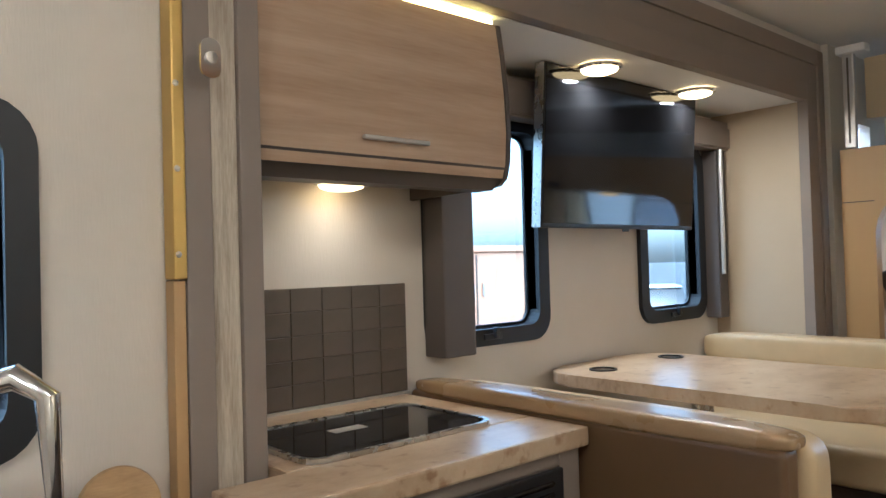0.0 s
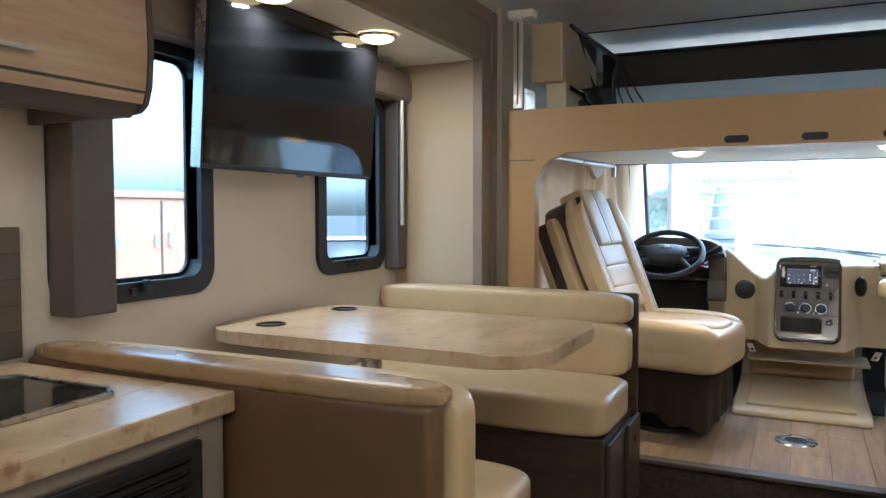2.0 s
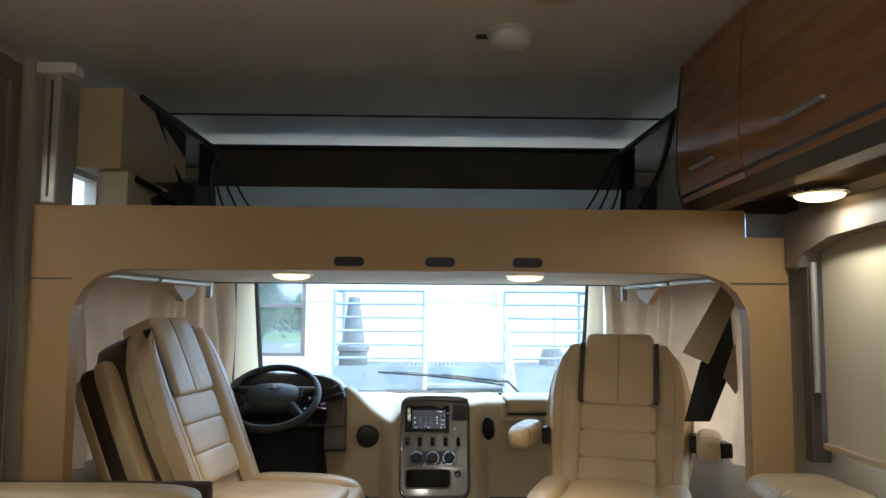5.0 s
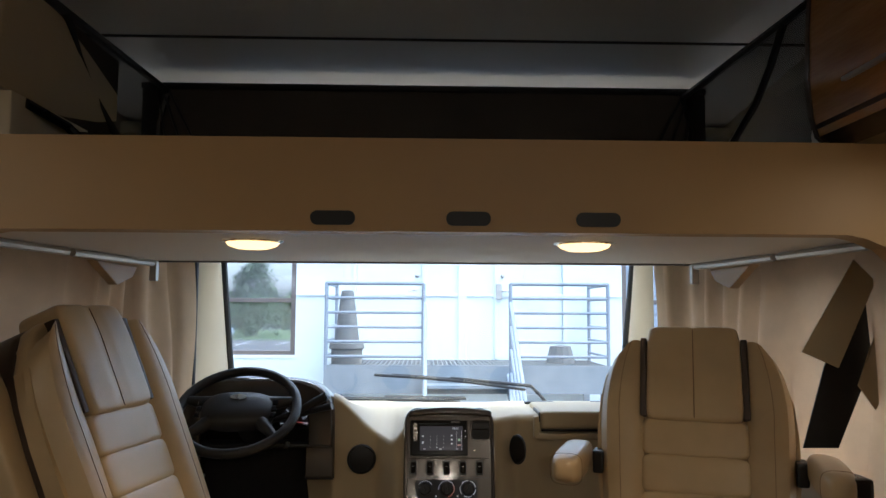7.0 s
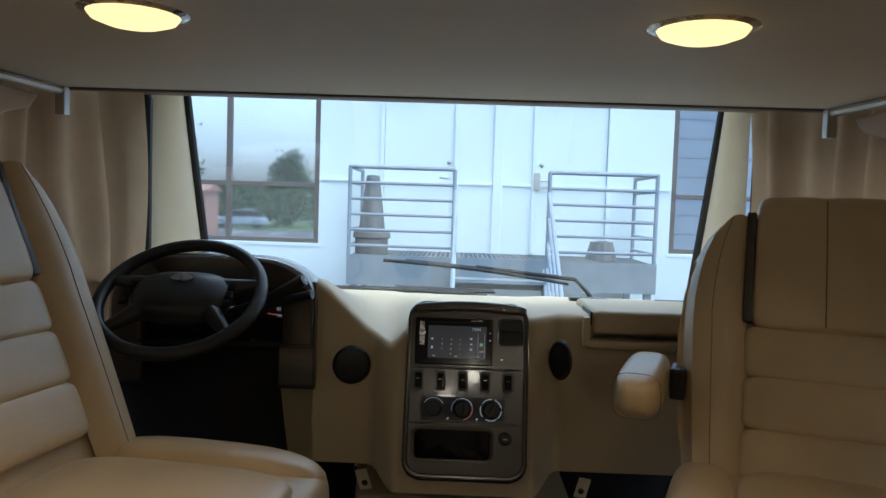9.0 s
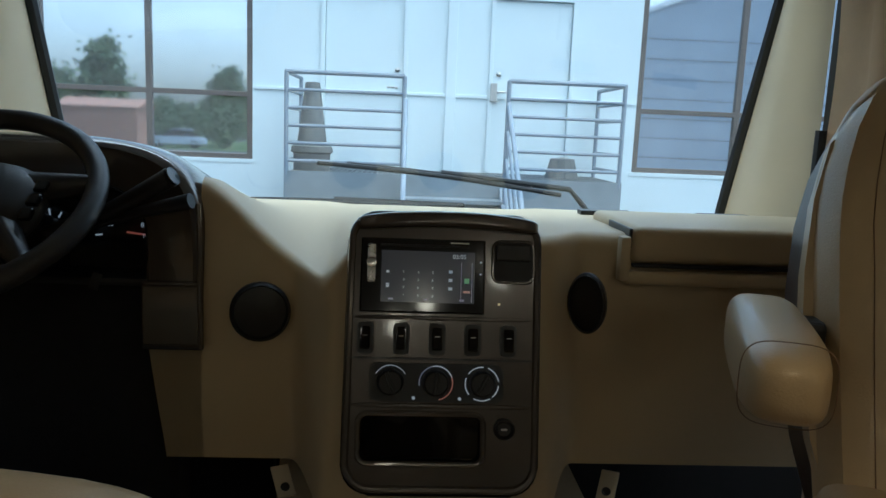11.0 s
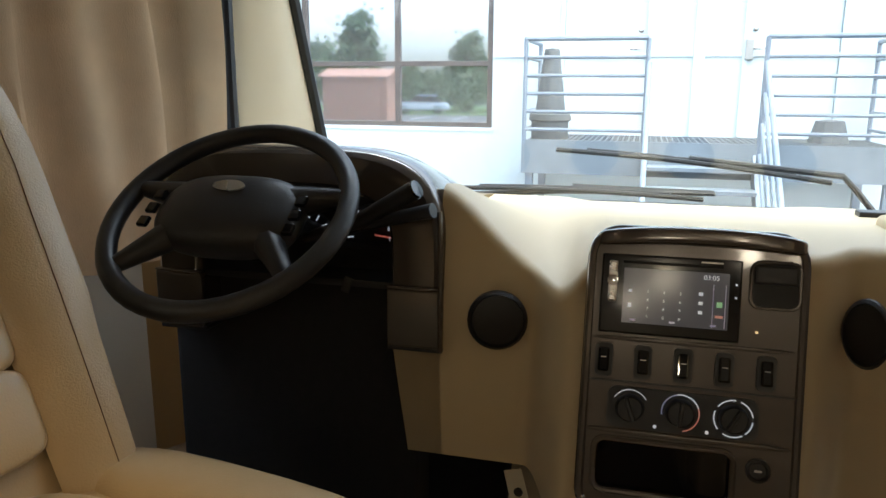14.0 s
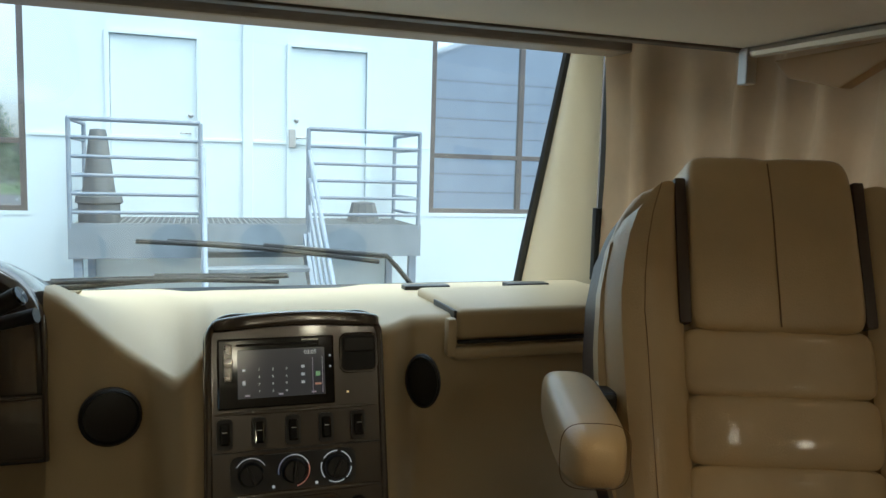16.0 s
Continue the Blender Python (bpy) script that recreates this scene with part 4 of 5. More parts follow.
def dash_back(u, v):
    return (4.68 + 0.91 * v, 1.10 - 0.69 * u, 1.0 - 0.05 * min(1, v * 2) - 0.115 * max(0, v - 0.5) * 2)
part("cluster_top", sheet(dash_back, 12, 8, 0.02), DASHTOP, dash, "cream dash top behind the cluster", True)
def smooth(k):
    k = min(1, max(0, k))
    return k * k * (3 - 2 * k)
def dash_skin(u, v):
    """One moulding: from the glass back to the rounded lip, then down the face, swelling round the console."""
    y = 0.410 - 1.285 * u
    z = top_z(y)
    k = smooth((0.262 - abs(y + 0.005)) / 0.092)
    zb = 0.520 - 0.006 * k
    def front(h):
        base = 4.672 - 0.018 * math.sin(min(1, (z - h) / (z - zb)) * math.pi * 0.9)
        swell = 4.548 + (h - 0.782) * 0.249
        return base + (swell - base) * k
    r = 0.028
    n = round(v * 30)
    if n <= 10:
        q = 1 - n / 10
        w = smooth(q * 2.3)
        x0 = front(z - r) + r
        return (x0 + (5.59 - x0) * q, y, z + (0.948 - z) * w - 0.125 * max(0, q - 0.5) * 2)
    if n <= 18:
        a = (n - 10) / 8 * math.pi / 2
        return (front(z - r) + r - r * math.sin(a), y, z - r + r * math.cos(a))
    q = (n - 18) / 11
    if n < 30:
        h = z - r + (zb - z + r) * q
        return (front(h), y, h)
    return (front(zb) + 0.05, y, zb - 0.008)
part("moulding", sheet(dash_skin, 150, 30), DASHTOP, dash, "smooth cream dash moulding", True)
# burl centre console, its bottom nearer to the aisle
CO = Matrix.Translation((4.518, 0.0, 0.782)) @ Euler((0, radians(14), 0)).to_matrix().to_4x4()
def con(bm):
    return moved(bm, CO)
def F(y0, y1, z0, z1, d0=0.0, d1=0.008, bevel=0.003):
    """A piece on the console's face; d is its height toward the cabin."""
    return con(B(-d1, -d0, y0, y1, z0, z1, bevel=bevel))
def ridge(y0, y1, z, r=0.0035, d=0.004):
    """A rounded raised bar across the console's face."""
    return con(moved(puff(-r, r, y0, y1, -r, r, 3, 8), Matrix.Translation((-d, 0, z))))
part("console_gasket", con(prism(rounded(0.314, 0.448, 0.046, cx=-0.008, cy=-0.010), 0.003, 0.06, "x", bevel=0.006)), BLACKGLOSS, dash, "black gasket round the console", True)
console = part("console", con(ring(rounded(0.297, 0.430, 0.040, cx=-0.008, cy=-0.006), rounded(0.192, 0.072, 0.014, cx=0.024, cy=-0.144), -0.004, 0.058, "x")), BURL, dash, "glossy grey burl console")
part("console_edge", con(tube([(-0.002, y, z) for y, z in rounded(0.299, 0.432, 0.041, cx=-0.008, cy=-0.006)], 0.0065, 8, closed=True)), BURL, console, "rounded glossy edge", True)
bm = puff(-0.026, 0.10, -0.160, 0.137, 0.180, 0.208, 6, 16)
for v in bm.verts:
    v.co.z += 0.010 * (1 - ((v.co.y + 0.012) / 0.15) ** 2)
part("console_hood", con(bm), BURL, console, "glossy hood over the stereo", True)
part("cubby_rim", con(tube([(-0.004, y, z) for y, z in rounded(0.198, 0.078, 0.016, cx=0.024, cy=-0.144)], 0.0050, 8, closed=True)), BURL, console, "raised glossy rim", True)
part("ridge", ridge(-0.150, 0.136, 0.0455), BURL, console, "raised glossy bar", True)
part("ridge", ridge(-0.152, 0.138, -0.0925, 0.0045), BURL, console, "raised glossy bar", True)
radio = part("radio", F(-0.072, 0.127, 0.053, 0.172, 0.0, 0.012), BLACKGLOSS, console, "black double-height car stereo")
SCREEN, nt, bs = shader("dim_lcd_screen")
bs.inputs["Base Color"].default_value = (0.045, 0.04, 0.042, 1)
bs.inputs["Roughness"].default_value = 0.12
bs.inputs["Emission Color"].default_value = (0.30, 0.27, 0.26, 1)
bs.inputs["Emission Strength"].default_value = 0.035
part("screen", F(-0.055, 0.094, 0.070, 0.152, 0.0125, 0.0132, 0.0003), SCREEN, console, "dim touch screen with a dial pad")
INK = glow("screen_white", (0.75, 0.78, 0.85), 0.12)
INKG = glow("screen_green", (0.1, 0.8, 0.25), 0.08)
INKR = glow("screen_red", (0.8, 0.1, 0.08), 0.08)
INKB = glow("screen_blue", (0.25, 0.22, 0.7), 0.05)
def text(body, size, m, material, parent):
    cu = bpy.data.curves.new("txt", "FONT")
    cu.body, cu.size, cu.align_x, cu.align_y = body, size, "CENTER", "CENTER"
    tmp = bpy.data.objects.new("txt", cu)
    me = bpy.data.meshes.new_from_object(tmp)
    bm = bmesh.new()
    bm.from_mesh(me)
    bpy.data.objects.remove(tmp)
    bpy.data.meshes.remove(me)
    bpy.data.curves.remove(cu)
    return part("lettering", moved(bm, m), material, parent)
FACE = CO @ Matrix.Translation((-0.0138, 0, 0)) @ Matrix(((0, 0, -1, 0), (-1, 0, 0, 0), (0, 1, 0, 0), (0, 0, 0, 1)))
def on_face(y, z, d=0.0):
    return FACE @ Matrix.Translation((-y, z, d))
text("03:05", 0.010, on_face(-0.030, 0.144), INK, console)
for i, row in enumerate(("123", "456", "789", "*0#")):
    for j, c in enumerate(row):
        text(c, 0.006, on_face(0.058 - j * 0.023, 0.118 - i * 0.0125), INK, console)
for i in range(3):
    part("side_key", F(-0.0195, -0.0135, 0.0905 + i * 0.0135, 0.0955 + i * 0.0135, 0.0134, 0.0138, 0.0), INK, console)
part("source_key", F(0.081, 0.086, 0.093, 0.100, 0.0134, 0.0138, 0.0), INK, console)
part("source_key", F(0.081, 0.086, 0.116, 0.120, 0.0134, 0.0138, 0.0), INK, console)
for y in (0.078, 0.022, -0.035):
    part("menu_mark", F(y - 0.004, y + 0.004, 0.0735, 0.0765, 0.0134, 0.0138, 0.0), INKB, console)
for a, b, c, d in ((-0.051, -0.0500, 0.072, 0.135), (-0.0340, -0.0330, 0.072, 0.135)):
    part("key_border", F(a, b, c, d, 0.0133, 0.0136, 0.0), INKB, console)
part("call_key", F(-0.0465, -0.0385, 0.102, 0.110, 0.0134, 0.0138, 0.0), INKG, console, "green call key")
part("hangup_key", F(-0.048, -0.037, 0.0865, 0.0905, 0.0134, 0.0138, 0.0), INKR, console, "red hang-up key")
part("volume_strip", F(0.103, 0.116, 0.100, 0.162, 0.012, 0.0145), STEEL, console, "silver volume strip")
part("volume_knob", con(lathe([(0.009, 0), (0.008, 0.012), (0, 0.013)], 16, pose(-0.012, 0.1095, 0.132, 0, -90))), CHROME, console, smooth=True)
part("disc_slot", F(-0.045, 0.096, 0.1585, 0.1625, 0.012, 0.0135, 0.001), GASKET, console, "narrow disc slot")
part("maker_mark", F(-0.045, -0.015, 0.1650, 0.1675, 0.012, 0.0125, 0.0), ALU, console)
for z in (0.116, 0.135):
    part("lamp_dot", F(-0.066, -0.063, z, z + 0.003, 0.012, 0.0125, 0.0), INK, console)
# No opening is cut; the pocket's inner shade is this flat black plate.
part("pocket", con(prism(rounded(0.064, 0.064, 0.012, cx=-0.118, cy=0.139), -0.006, -0.0045, "x")), GASKET, console, "flat black plate for a small open pocket")
part("pocket_rim", con(tube([(-0.005, y, z) for y, z in rounded(0.066, 0.066, 0.013, cx=-0.118, cy=0.139)], 0.0028, 6, closed=True)), BURL, console, "glossy pocket rim", True)
part("pocket_flap", F(-0.147, -0.089, 0.140, 0.168, 0.006, 0.014, 0.004), BLACK, console, "dark pocket flap")
part("seam_line", F(-0.155, 0.139, -0.0205, -0.0175, 0.004, 0.006, 0.0), BLACK, console)
for k in range(5):
    y = 0.116 - k * 0.057
    sw = part("rocker_switch", con(prism(rounded(0.026, 0.050, 0.007, cx=y, cy=0.0125), -0.010, -0.004, "x", bevel=0.0012)), BLACK, console, "black rocker switch")
    part("rocker", con(moved(B(-0.006, 0.0, -0.008, 0.008, -0.018, 0.018, bevel=0.003), pose(-0.010, y, 0.0125, 0, 8))), BLACKGLOSS, console)
    part("switch_label", F(y - 0.004, y + 0.004, 0.016, 0.0175, 0.0165, 0.0172, 0.0), ALU, console)
    part("switch_label", F(y - 0.003, y + 0.003, -0.0015, 0.0, 0.0155, 0.0166, 0.0), ALU, console)
part("indicator", F(-0.098, -0.094, 0.0685, 0.0725, 0.004, 0.006, 0.001), glow("amber_indicator", (1.0, 0.62, 0.25), 0.3), console, "small amber indicator")
part("climate_panel", con(prism(rounded(0.213, 0.060, 0.014, cx=0.001, cy=-0.056), -0.008, -0.003, "x")), BLACK, console, "black climate panel")
for k, y in enumerate((0.074, 0.002, -0.071)):
    part("dial", con(lathe([(0.021, 0), (0.019, 0.014), (0.017, 0.016), (0, 0.016)], 24, pose(-0.008, y, -0.056, 0, -90))), BLACK, console, "climate control dial", True)
    part("dial_grip", con(moved(B(-0.008, 0.0, -0.003, 0.003, -0.018, 0.018, bevel=0.002), pose(-0.023, y, -0.056, 25 * k - 20))), BLACK, console)
    for a0, a1, mt in (((30, 150, INK),), ((-80, 20, INKR), (20, 100, INK), (100, 190, glow("dial_blue", (0.12, 0.25, 0.6), 0.06))), ((10, 70, INK), (85, 145, INK), (160, 220, INK), (240, 300, INK), (310, 355, INK)))[k]:
        n = 8
        part("dial_mark", con(tube([(-0.0088, y + 0.0265 * math.sin(radians(a0 + (a1 - a0) * i / n - 90)), -0.056 + 0.0265 * math.cos(radians(a0 + (a1 - a0) * i / n - 90))) for i in range(n + 1)], 0.0011 if k else 0.0007, 5)), mt, console)
for y, z in ((0.037, -0.080), (-0.036, -0.080)):
    part("panel_dot", con(lathe([(0.0028, 0), (0.0028, 0.001), (0, 0.001)], 10, pose(-0.008, y, z, 0, -90))), INK, console)
part("cubby", F(-0.072, 0.120, -0.180, -0.108, -0.056, -0.050, 0.0), BLACK, console, "deep open cubby")
part("cubby_shelf", F(-0.055, 0.105, -0.152, -0.146, -0.050, -0.010, 0.002), BLACK, console)
part("usb_socket", con(lathe([(0.017, 0), (0.017, 0.006), (0.013, 0.008), (0.011, 0.004), (0, 0.004)], 20, pose(-0.004, -0.108, -0.126, 0, -90))), BLACK, console, "round socket", True)
part("usb_slot", F(-0.113, -0.103, -0.128, -0.125, 0.008, 0.0095, 0.0), ALU, console)
for y, x, z, ry, sx in ((0.305, 4.646, 0.801, -88, 1.0), (-0.256, 4.592, 0.845, -88, 0.62)):
    v = part("air_vent", moved(lathe([(0.052, 0.0), (0.052, 0.012), (0.047, 0.017), (0.044, 0.010), (0.0, 0.018)], 28), Matrix.Translation((x, y, z)) @ Matrix.Diagonal((1, sx, 1, 1)) @ pose(0, 0, 0, 0, ry, -40 if sx < 1 else 12)), BLACK, dash, "round black air vent", True)
# instrument binnacle: an arch of burl with straight legs
def bow(u, hw, up):
    if u < 0.16:
        return (0.69 + hw, 0.735 + 0.165 * u / 0.16)
    if u > 0.84:
        return (0.69 - hw, 0.735 + 0.165 * (1 - u) / 0.16)
    a = math.pi * (u - 0.16) / 0.68
    c, q = math.cos(a), math.sin(a)
    return (0.69 + hw * math.copysign(abs(c) ** 0.55, c), 0.90 + up * max(0.0, q) ** 0.62)
BOW = ((4.98, 0.286, 0.075), (4.86, 0.288, 0.150), (4.74, 0.288, 0.186), (4.665, 0.288, 0.192), (4.645, 0.283, 0.187), (4.636, 0.273, 0.178), (4.636, 0.202, 0.128), (4.642, 0.194, 0.121), (4.652, 0.191, 0.118))
def hood(u, v):
    x, hw, up = BOW[round(v * 8)]
    y, z = bow(u, hw, up)
    return (x, y, z)
part("binnacle", sheet(hood, 60, 8), BURL, dash, "grey burl instrument hood", True)
part("binnacle_lining", sheet(lambda u, v: (4.650 + 0.13 * v, *bow(u, 0.1915 - 0.005 * v, 0.1185 - 0.008 * v)), 60, 3), BLACK, dash, "black inner lip", True)
for s in (1, -1):
    y = 0.69 + s * 0.236
    part("leg_panel", B(4.630, 4.70, y - 0.050, y + 0.050, 0.738, 0.846, bevel=0.006, seg=3), BURL, dash, "grey burl lower panel", True)
    part("leg_ridge", puff(4.623, 4.650, y - 0.050, y + 0.052, 0.845, 0.853, 3, 8), BURL, dash, smooth=True)
    part("leg_end", B(4.640, 4.72, y - 0.050, y + 0.052, 0.728, 0.737, bevel=0.003), BLACK, dash)
part("leg_edge", tube([(4.629, 0.404, 0.736), (4.630, 0.404, 0.86), (4.632, 0.4045, 0.93), (4.640, 0.408, 0.985)], 0.005, 8), BURL, dash, "glossy raised edge", True)
part("cluster_shelf", moved(B(-0.05, 0.06, -0.225, 0.225, -0.008, 0.008, bevel=0.006), pose(4.70, 0.69, 0.852, 0, -10)), BLACK, dash, "black ledge below the gauges", True)
def knee(u, v):
    y = 0.500 - 0.024 * v - 0.090 * u
    h = 0.73 - 0.210 * v
    return (4.672 - 0.018 * math.sin(min(1, (1.03 - h) / 0.485) * math.pi * 0.9), y, h)
part("knee_edge", sheet(knee, 4, 6, 0.02), DASHTOP, dash, "cream edge below the burl", True)
part("cluster_panel", moved(B(-0.01, 0.01, -0.200, 0.200, -0.12, 0.085, bevel=0.008), pose(4.755, 0.69, 0.925, 0, -12)), BLACK, dash, "black instrument panel")
for dy, r in ((-0.131, 0.062), (0.0, 0.045), (0.131, 0.062)):
    g = part("gauge", moved(lathe([(r, 0), (r, 0.006), (r - 0.004, 0.007), (r - 0.005, 0.002), (0, 0.002)], 28), pose(4.742, 0.69 + dy, 0.920, 0, -102)), BLACK, dash, "black round gauge", True)
    for i in range(9):
        a = radians(-130 + i * 32.5)
        part("tick", moved(B(-0.001, 0.001, -0.0014, 0.0014, -0.006, 0.006), pose(4.727 - 0.2126 * (r - 0.012) * math.cos(a), 0.69 + dy - (r - 0.012) * math.sin(a), 0.920 + (r - 0.012) * math.cos(a), math.degrees(a), -12)), INK, g)
    part("needle", moved(B(-0.001, 0.001, -0.0015, 0.0015, 0.0, r - 0.012), pose(4.727, 0.69 + dy, 0.920, 97, -12)), INKR, g, "red needle")
for body, dy, dz in (("20", 0.026, 0.0145), ("40", 0.006, 0.034), ("60", -0.018, 0.034), ("80", -0.034, 0.0145), ("100", -0.037, -0.006)):
    text(body, 0.012, Matrix.Translation((4.722 - 0.2126 * dz, 0.559 + dy, 0.920 + dz)) @ Matrix(((0, 0, -1, 0), (-1, 0, 0, 0), (0, 1, 0, 0), (0, 0, 0, 1))), INK, dash)
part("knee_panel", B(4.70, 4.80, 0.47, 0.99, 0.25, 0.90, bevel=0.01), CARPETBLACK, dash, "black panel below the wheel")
part("column", tube([(4.78, 0.70, 0.86), (4.50, 0.695, 0.975)], [0.06, 0.045], 16), BLACK, dash, "black steering column", True)
part("stalk", tube([(4.60, 0.64, 0.935), (4.572, 0.535, 0.972), (4.54, 0.421, 1.036)], [0.010, 0.0125, 0.0155], 14), BLACK, dash, "black gear stalk", True)
part("stalk_end", moved(lathe([(0.0145, 0), (0.0145, 0.004), (0, 0.005)], 16), look((4.54, 0.4205, 1.0365), (4.558, 0.50, 0.99))), BLACKGLOSS, dash)
part("stalk", tube([(4.63, 0.58, 0.945), (4.615, 0.47, 0.978), (4.600, 0.408, 0.994)], [0.008, 0.011, 0.013], 10), BLACK, dash, "black wiper stalk", True)
part("key", moved(B(-0.002, 0.002, -0.008, 0.008, -0.03, 0.0, bevel=0.002), pose(4.60, 0.56, 0.87, 20)), BLACK, dash, "ignition key")
# glove compartment lid and top slots
part("glove_lid", B(4.650, 4.95, -0.87, -0.345, 0.905, 0.970, bevel=0.016, seg=3), DASHTOP, dash, "raised glove compartment lid", True)
part("glove_gap", B(4.648, 4.665, -0.87, -0.348, 0.898, 0.904, bevel=0.002), BLACK, dash)
part("glove_hinge", B(4.66, 4.80, -0.346, -0.340, 0.93, 0.966, bevel=0.002), BLACK, dash)
part("glove_trim", joined(B(4.634, 4.67, -0.87, -0.330, 0.868, 0.892, bevel=0.010, seg=3), B(4.632, 4.66, -0.338, -0.318, 0.875, 0.955, bevel=0.008)), DASHTOP, dash, smooth=True)
for a, b in ((-0.46, -0.34), (-0.74, -0.62)):
    part("defrost_slot", moved(B(-0.020, 0.020, a, b, -0.008, 0.006, bevel=0.003), Matrix.Translation((5.05, 0, 0.953))), BLACK, dash, "dark defroster slot")
for y in (0.46, 0.21, -0.045, -0.30):
    part("defrost_vent", lathe([(0.066, 0.0), (0.066, 0.006), (0.060, 0.008), (0.056, 0.003), (0.0, 0.003)], 28, pose(5.44, y, 0.866, 0, 13)), BLACK, dash, "round black defroster vent", True)
# steering wheel
wheel = thing("steering_wheel", "black steering wheel with four spokes", "steering wheel")
SW = Matrix.Translation((4.465, 0.708, 0.997)) @ Euler((0, radians(-36), 0)).to_matrix().to_4x4()
part("rim", moved(tube([(0.197 * math.cos(a), 0.197 * math.sin(a), 0) for a in [k * math.pi / 24 for k in range(48)]], 0.0165, 12, closed=True), SW), BLACK, wheel, smooth=True)
part("hub", moved(puff(-0.075, 0.080, -0.125, 0.125, -0.05, 0.03, 2.8, 12), SW), BLACK, wheel, "padded black hub", True)
for a in (40, 140, 195, 345):
    c, s = math.sin(radians(a)), math.cos(radians(a))
    part("spoke", moved(tube([(0.06 * -c + 0.02, 0.08 * s, -0.01), (0.193 * -c, 0.193 * s, -0.002)], [0.030, 0.013], 10), SW), BLACK, wheel, smooth=True)
part("badge", moved(prism([(0.028 * math.cos(k * math.pi / 14), 0.012 * math.sin(k * math.pi / 14)) for k in range(28)], 0, 0.003, "z"), SW @ Matrix.Translation((0.030, 0, 0.0305)) @ pose(0, 0, 0, 0, 0, 90)), STEEL, wheel, "small oval badge")
for s in (1, -1):
    for k in range(3):
        part("wheel_button", moved(B(-0.012 + k * 0.03, 0.012 + k * 0.03 - 0.004, s * 0.125 - 0.009, s * 0.125 + 0.009, 0.012, 0.02, bevel=0.003), SW @ Matrix.Translation((-0.04, 0, 0))), BLACKGLOSS, wheel)

# engine cover and floor ring
hump = thing("engine_cover", "cream moulded engine cover between the cab seats", "engine cover")
part("shell", prism([(4.215, CABF), (4.225, 0.224), (4.26, 0.236), (4.98, 0.262), (5.06, 0.46), (5.5, 0.48), (5.5, CABF)], -0.30, 0.33, "y", bevel=0.014, seg=3), MOULD_TAN, hump, smooth=True)
part("tray", moved(B(-0.29, 0.335, -0.235, 0.265, 0.0, 0.014, bevel=0.006, seg=3), pose(4.60, 0.0, 0.248, 0, -2.1)), MOULD_TAN, hump, "raised cover plate")
# A cream recess; the shade under the dash is painted as darker tan.
part("tunnel", B(4.94, 5.45, -0.26, 0.29, 0.27, 0.53, bevel=0.03, seg=3), MOULD, hump, "cream tunnel below the dash, its shade put into a tan colour", True)
part("flange", B(4.72, 5.0, -0.32, 0.29, 0.395, 0.410, bevel=0.006), MOULD_TAN, hump, "pale flange round the tunnel", True)
for y, s in ((-0.335, -1), (0.262, 1)):
    part("bracket", moved(B(-0.016, 0.05, -0.017, 0.017, 0, 0.005, bevel=0.002), pose(4.66, y, 0.462, 0, -32, s * 25)), MOULD_LIGHT, hump, "pale bracket")
    part("bolt", moved(lathe([(0.009, 0), (0.008, 0.004), (0, 0.005)], 12), pose(4.66, y, 0.467, 0, -32)), BLACK, hump)
for nm, a, b in (("driver's", 0.345, 1.06), ("passenger's", -0.93, -0.315)):
    mat = thing("floor_mat", "black carpet mat in the " + nm + " footwell", "floor mat", "footwell mats")
    part("mat", B(4.50, 5.50, a, b, CABF + 0.001, CABF + 0.012, bevel=0.003), CARPETBLACK, mat)
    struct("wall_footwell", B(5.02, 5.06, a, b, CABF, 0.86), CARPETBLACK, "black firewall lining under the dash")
disc = thing("floor_socket", "round steel table leg socket set in the floor", "floor socket", at=(3.87, 0.03, CABF))
part("flange", lathe([(0.090, 0.0), (0.086, 0.006), (0.055, 0.008), (0.050, 0.002)], 32), STEEL, disc, smooth=True)
part("plug", lathe([(0.050, 0.003), (0.048, 0.006), (0, 0.006)], 32), BLACK, disc, smooth=True)

# curtains on their tracks
def curtain(side, x0, x1, y0, y1, z0, z1, label):
    t = thing("cab_curtain", label, "curtain", "cab curtains")
    def fn(u, v):
        ph = 1 + 0.25 * math.sin(u * 11)
        w = (0.037 + 0.018 * math.sin(u * 17 + 1)) * math.copysign(abs(math.sin(u * 40 * ph + 0.5 * math.sin(v * 3))) ** 0.7, math.sin(u * 40 * ph + 0.5 * math.sin(v * 3))) * (0.5 + 0.5 * v) + 0.012 * math.sin(v * 5 + u * 9)
        return (x0 + (x1 - x0) * u, y0 + (y1 - y0) * u + w, z1 + (z0 - z1) * v)
    part("cloth", sheet(fn, 120, 14, 0.004), CURTAIN, t, "pleated beige cloth", True)
    part("track", tube([(x0, y0, z1 + 0.012), (x1, y1, z1 + 0.012)], 0.008), ALU, t, "pale curtain track")
    return t
curtain(1, 3.60, 5.00, 1.255, 1.045, 0.84, 1.60, "pleated beige cab curtain on the driver's side")
curtain(-1, 3.60, 5.06, -1.135, -0.885, 0.84, 1.60, "pleated beige cab curtain on the passenger's side")
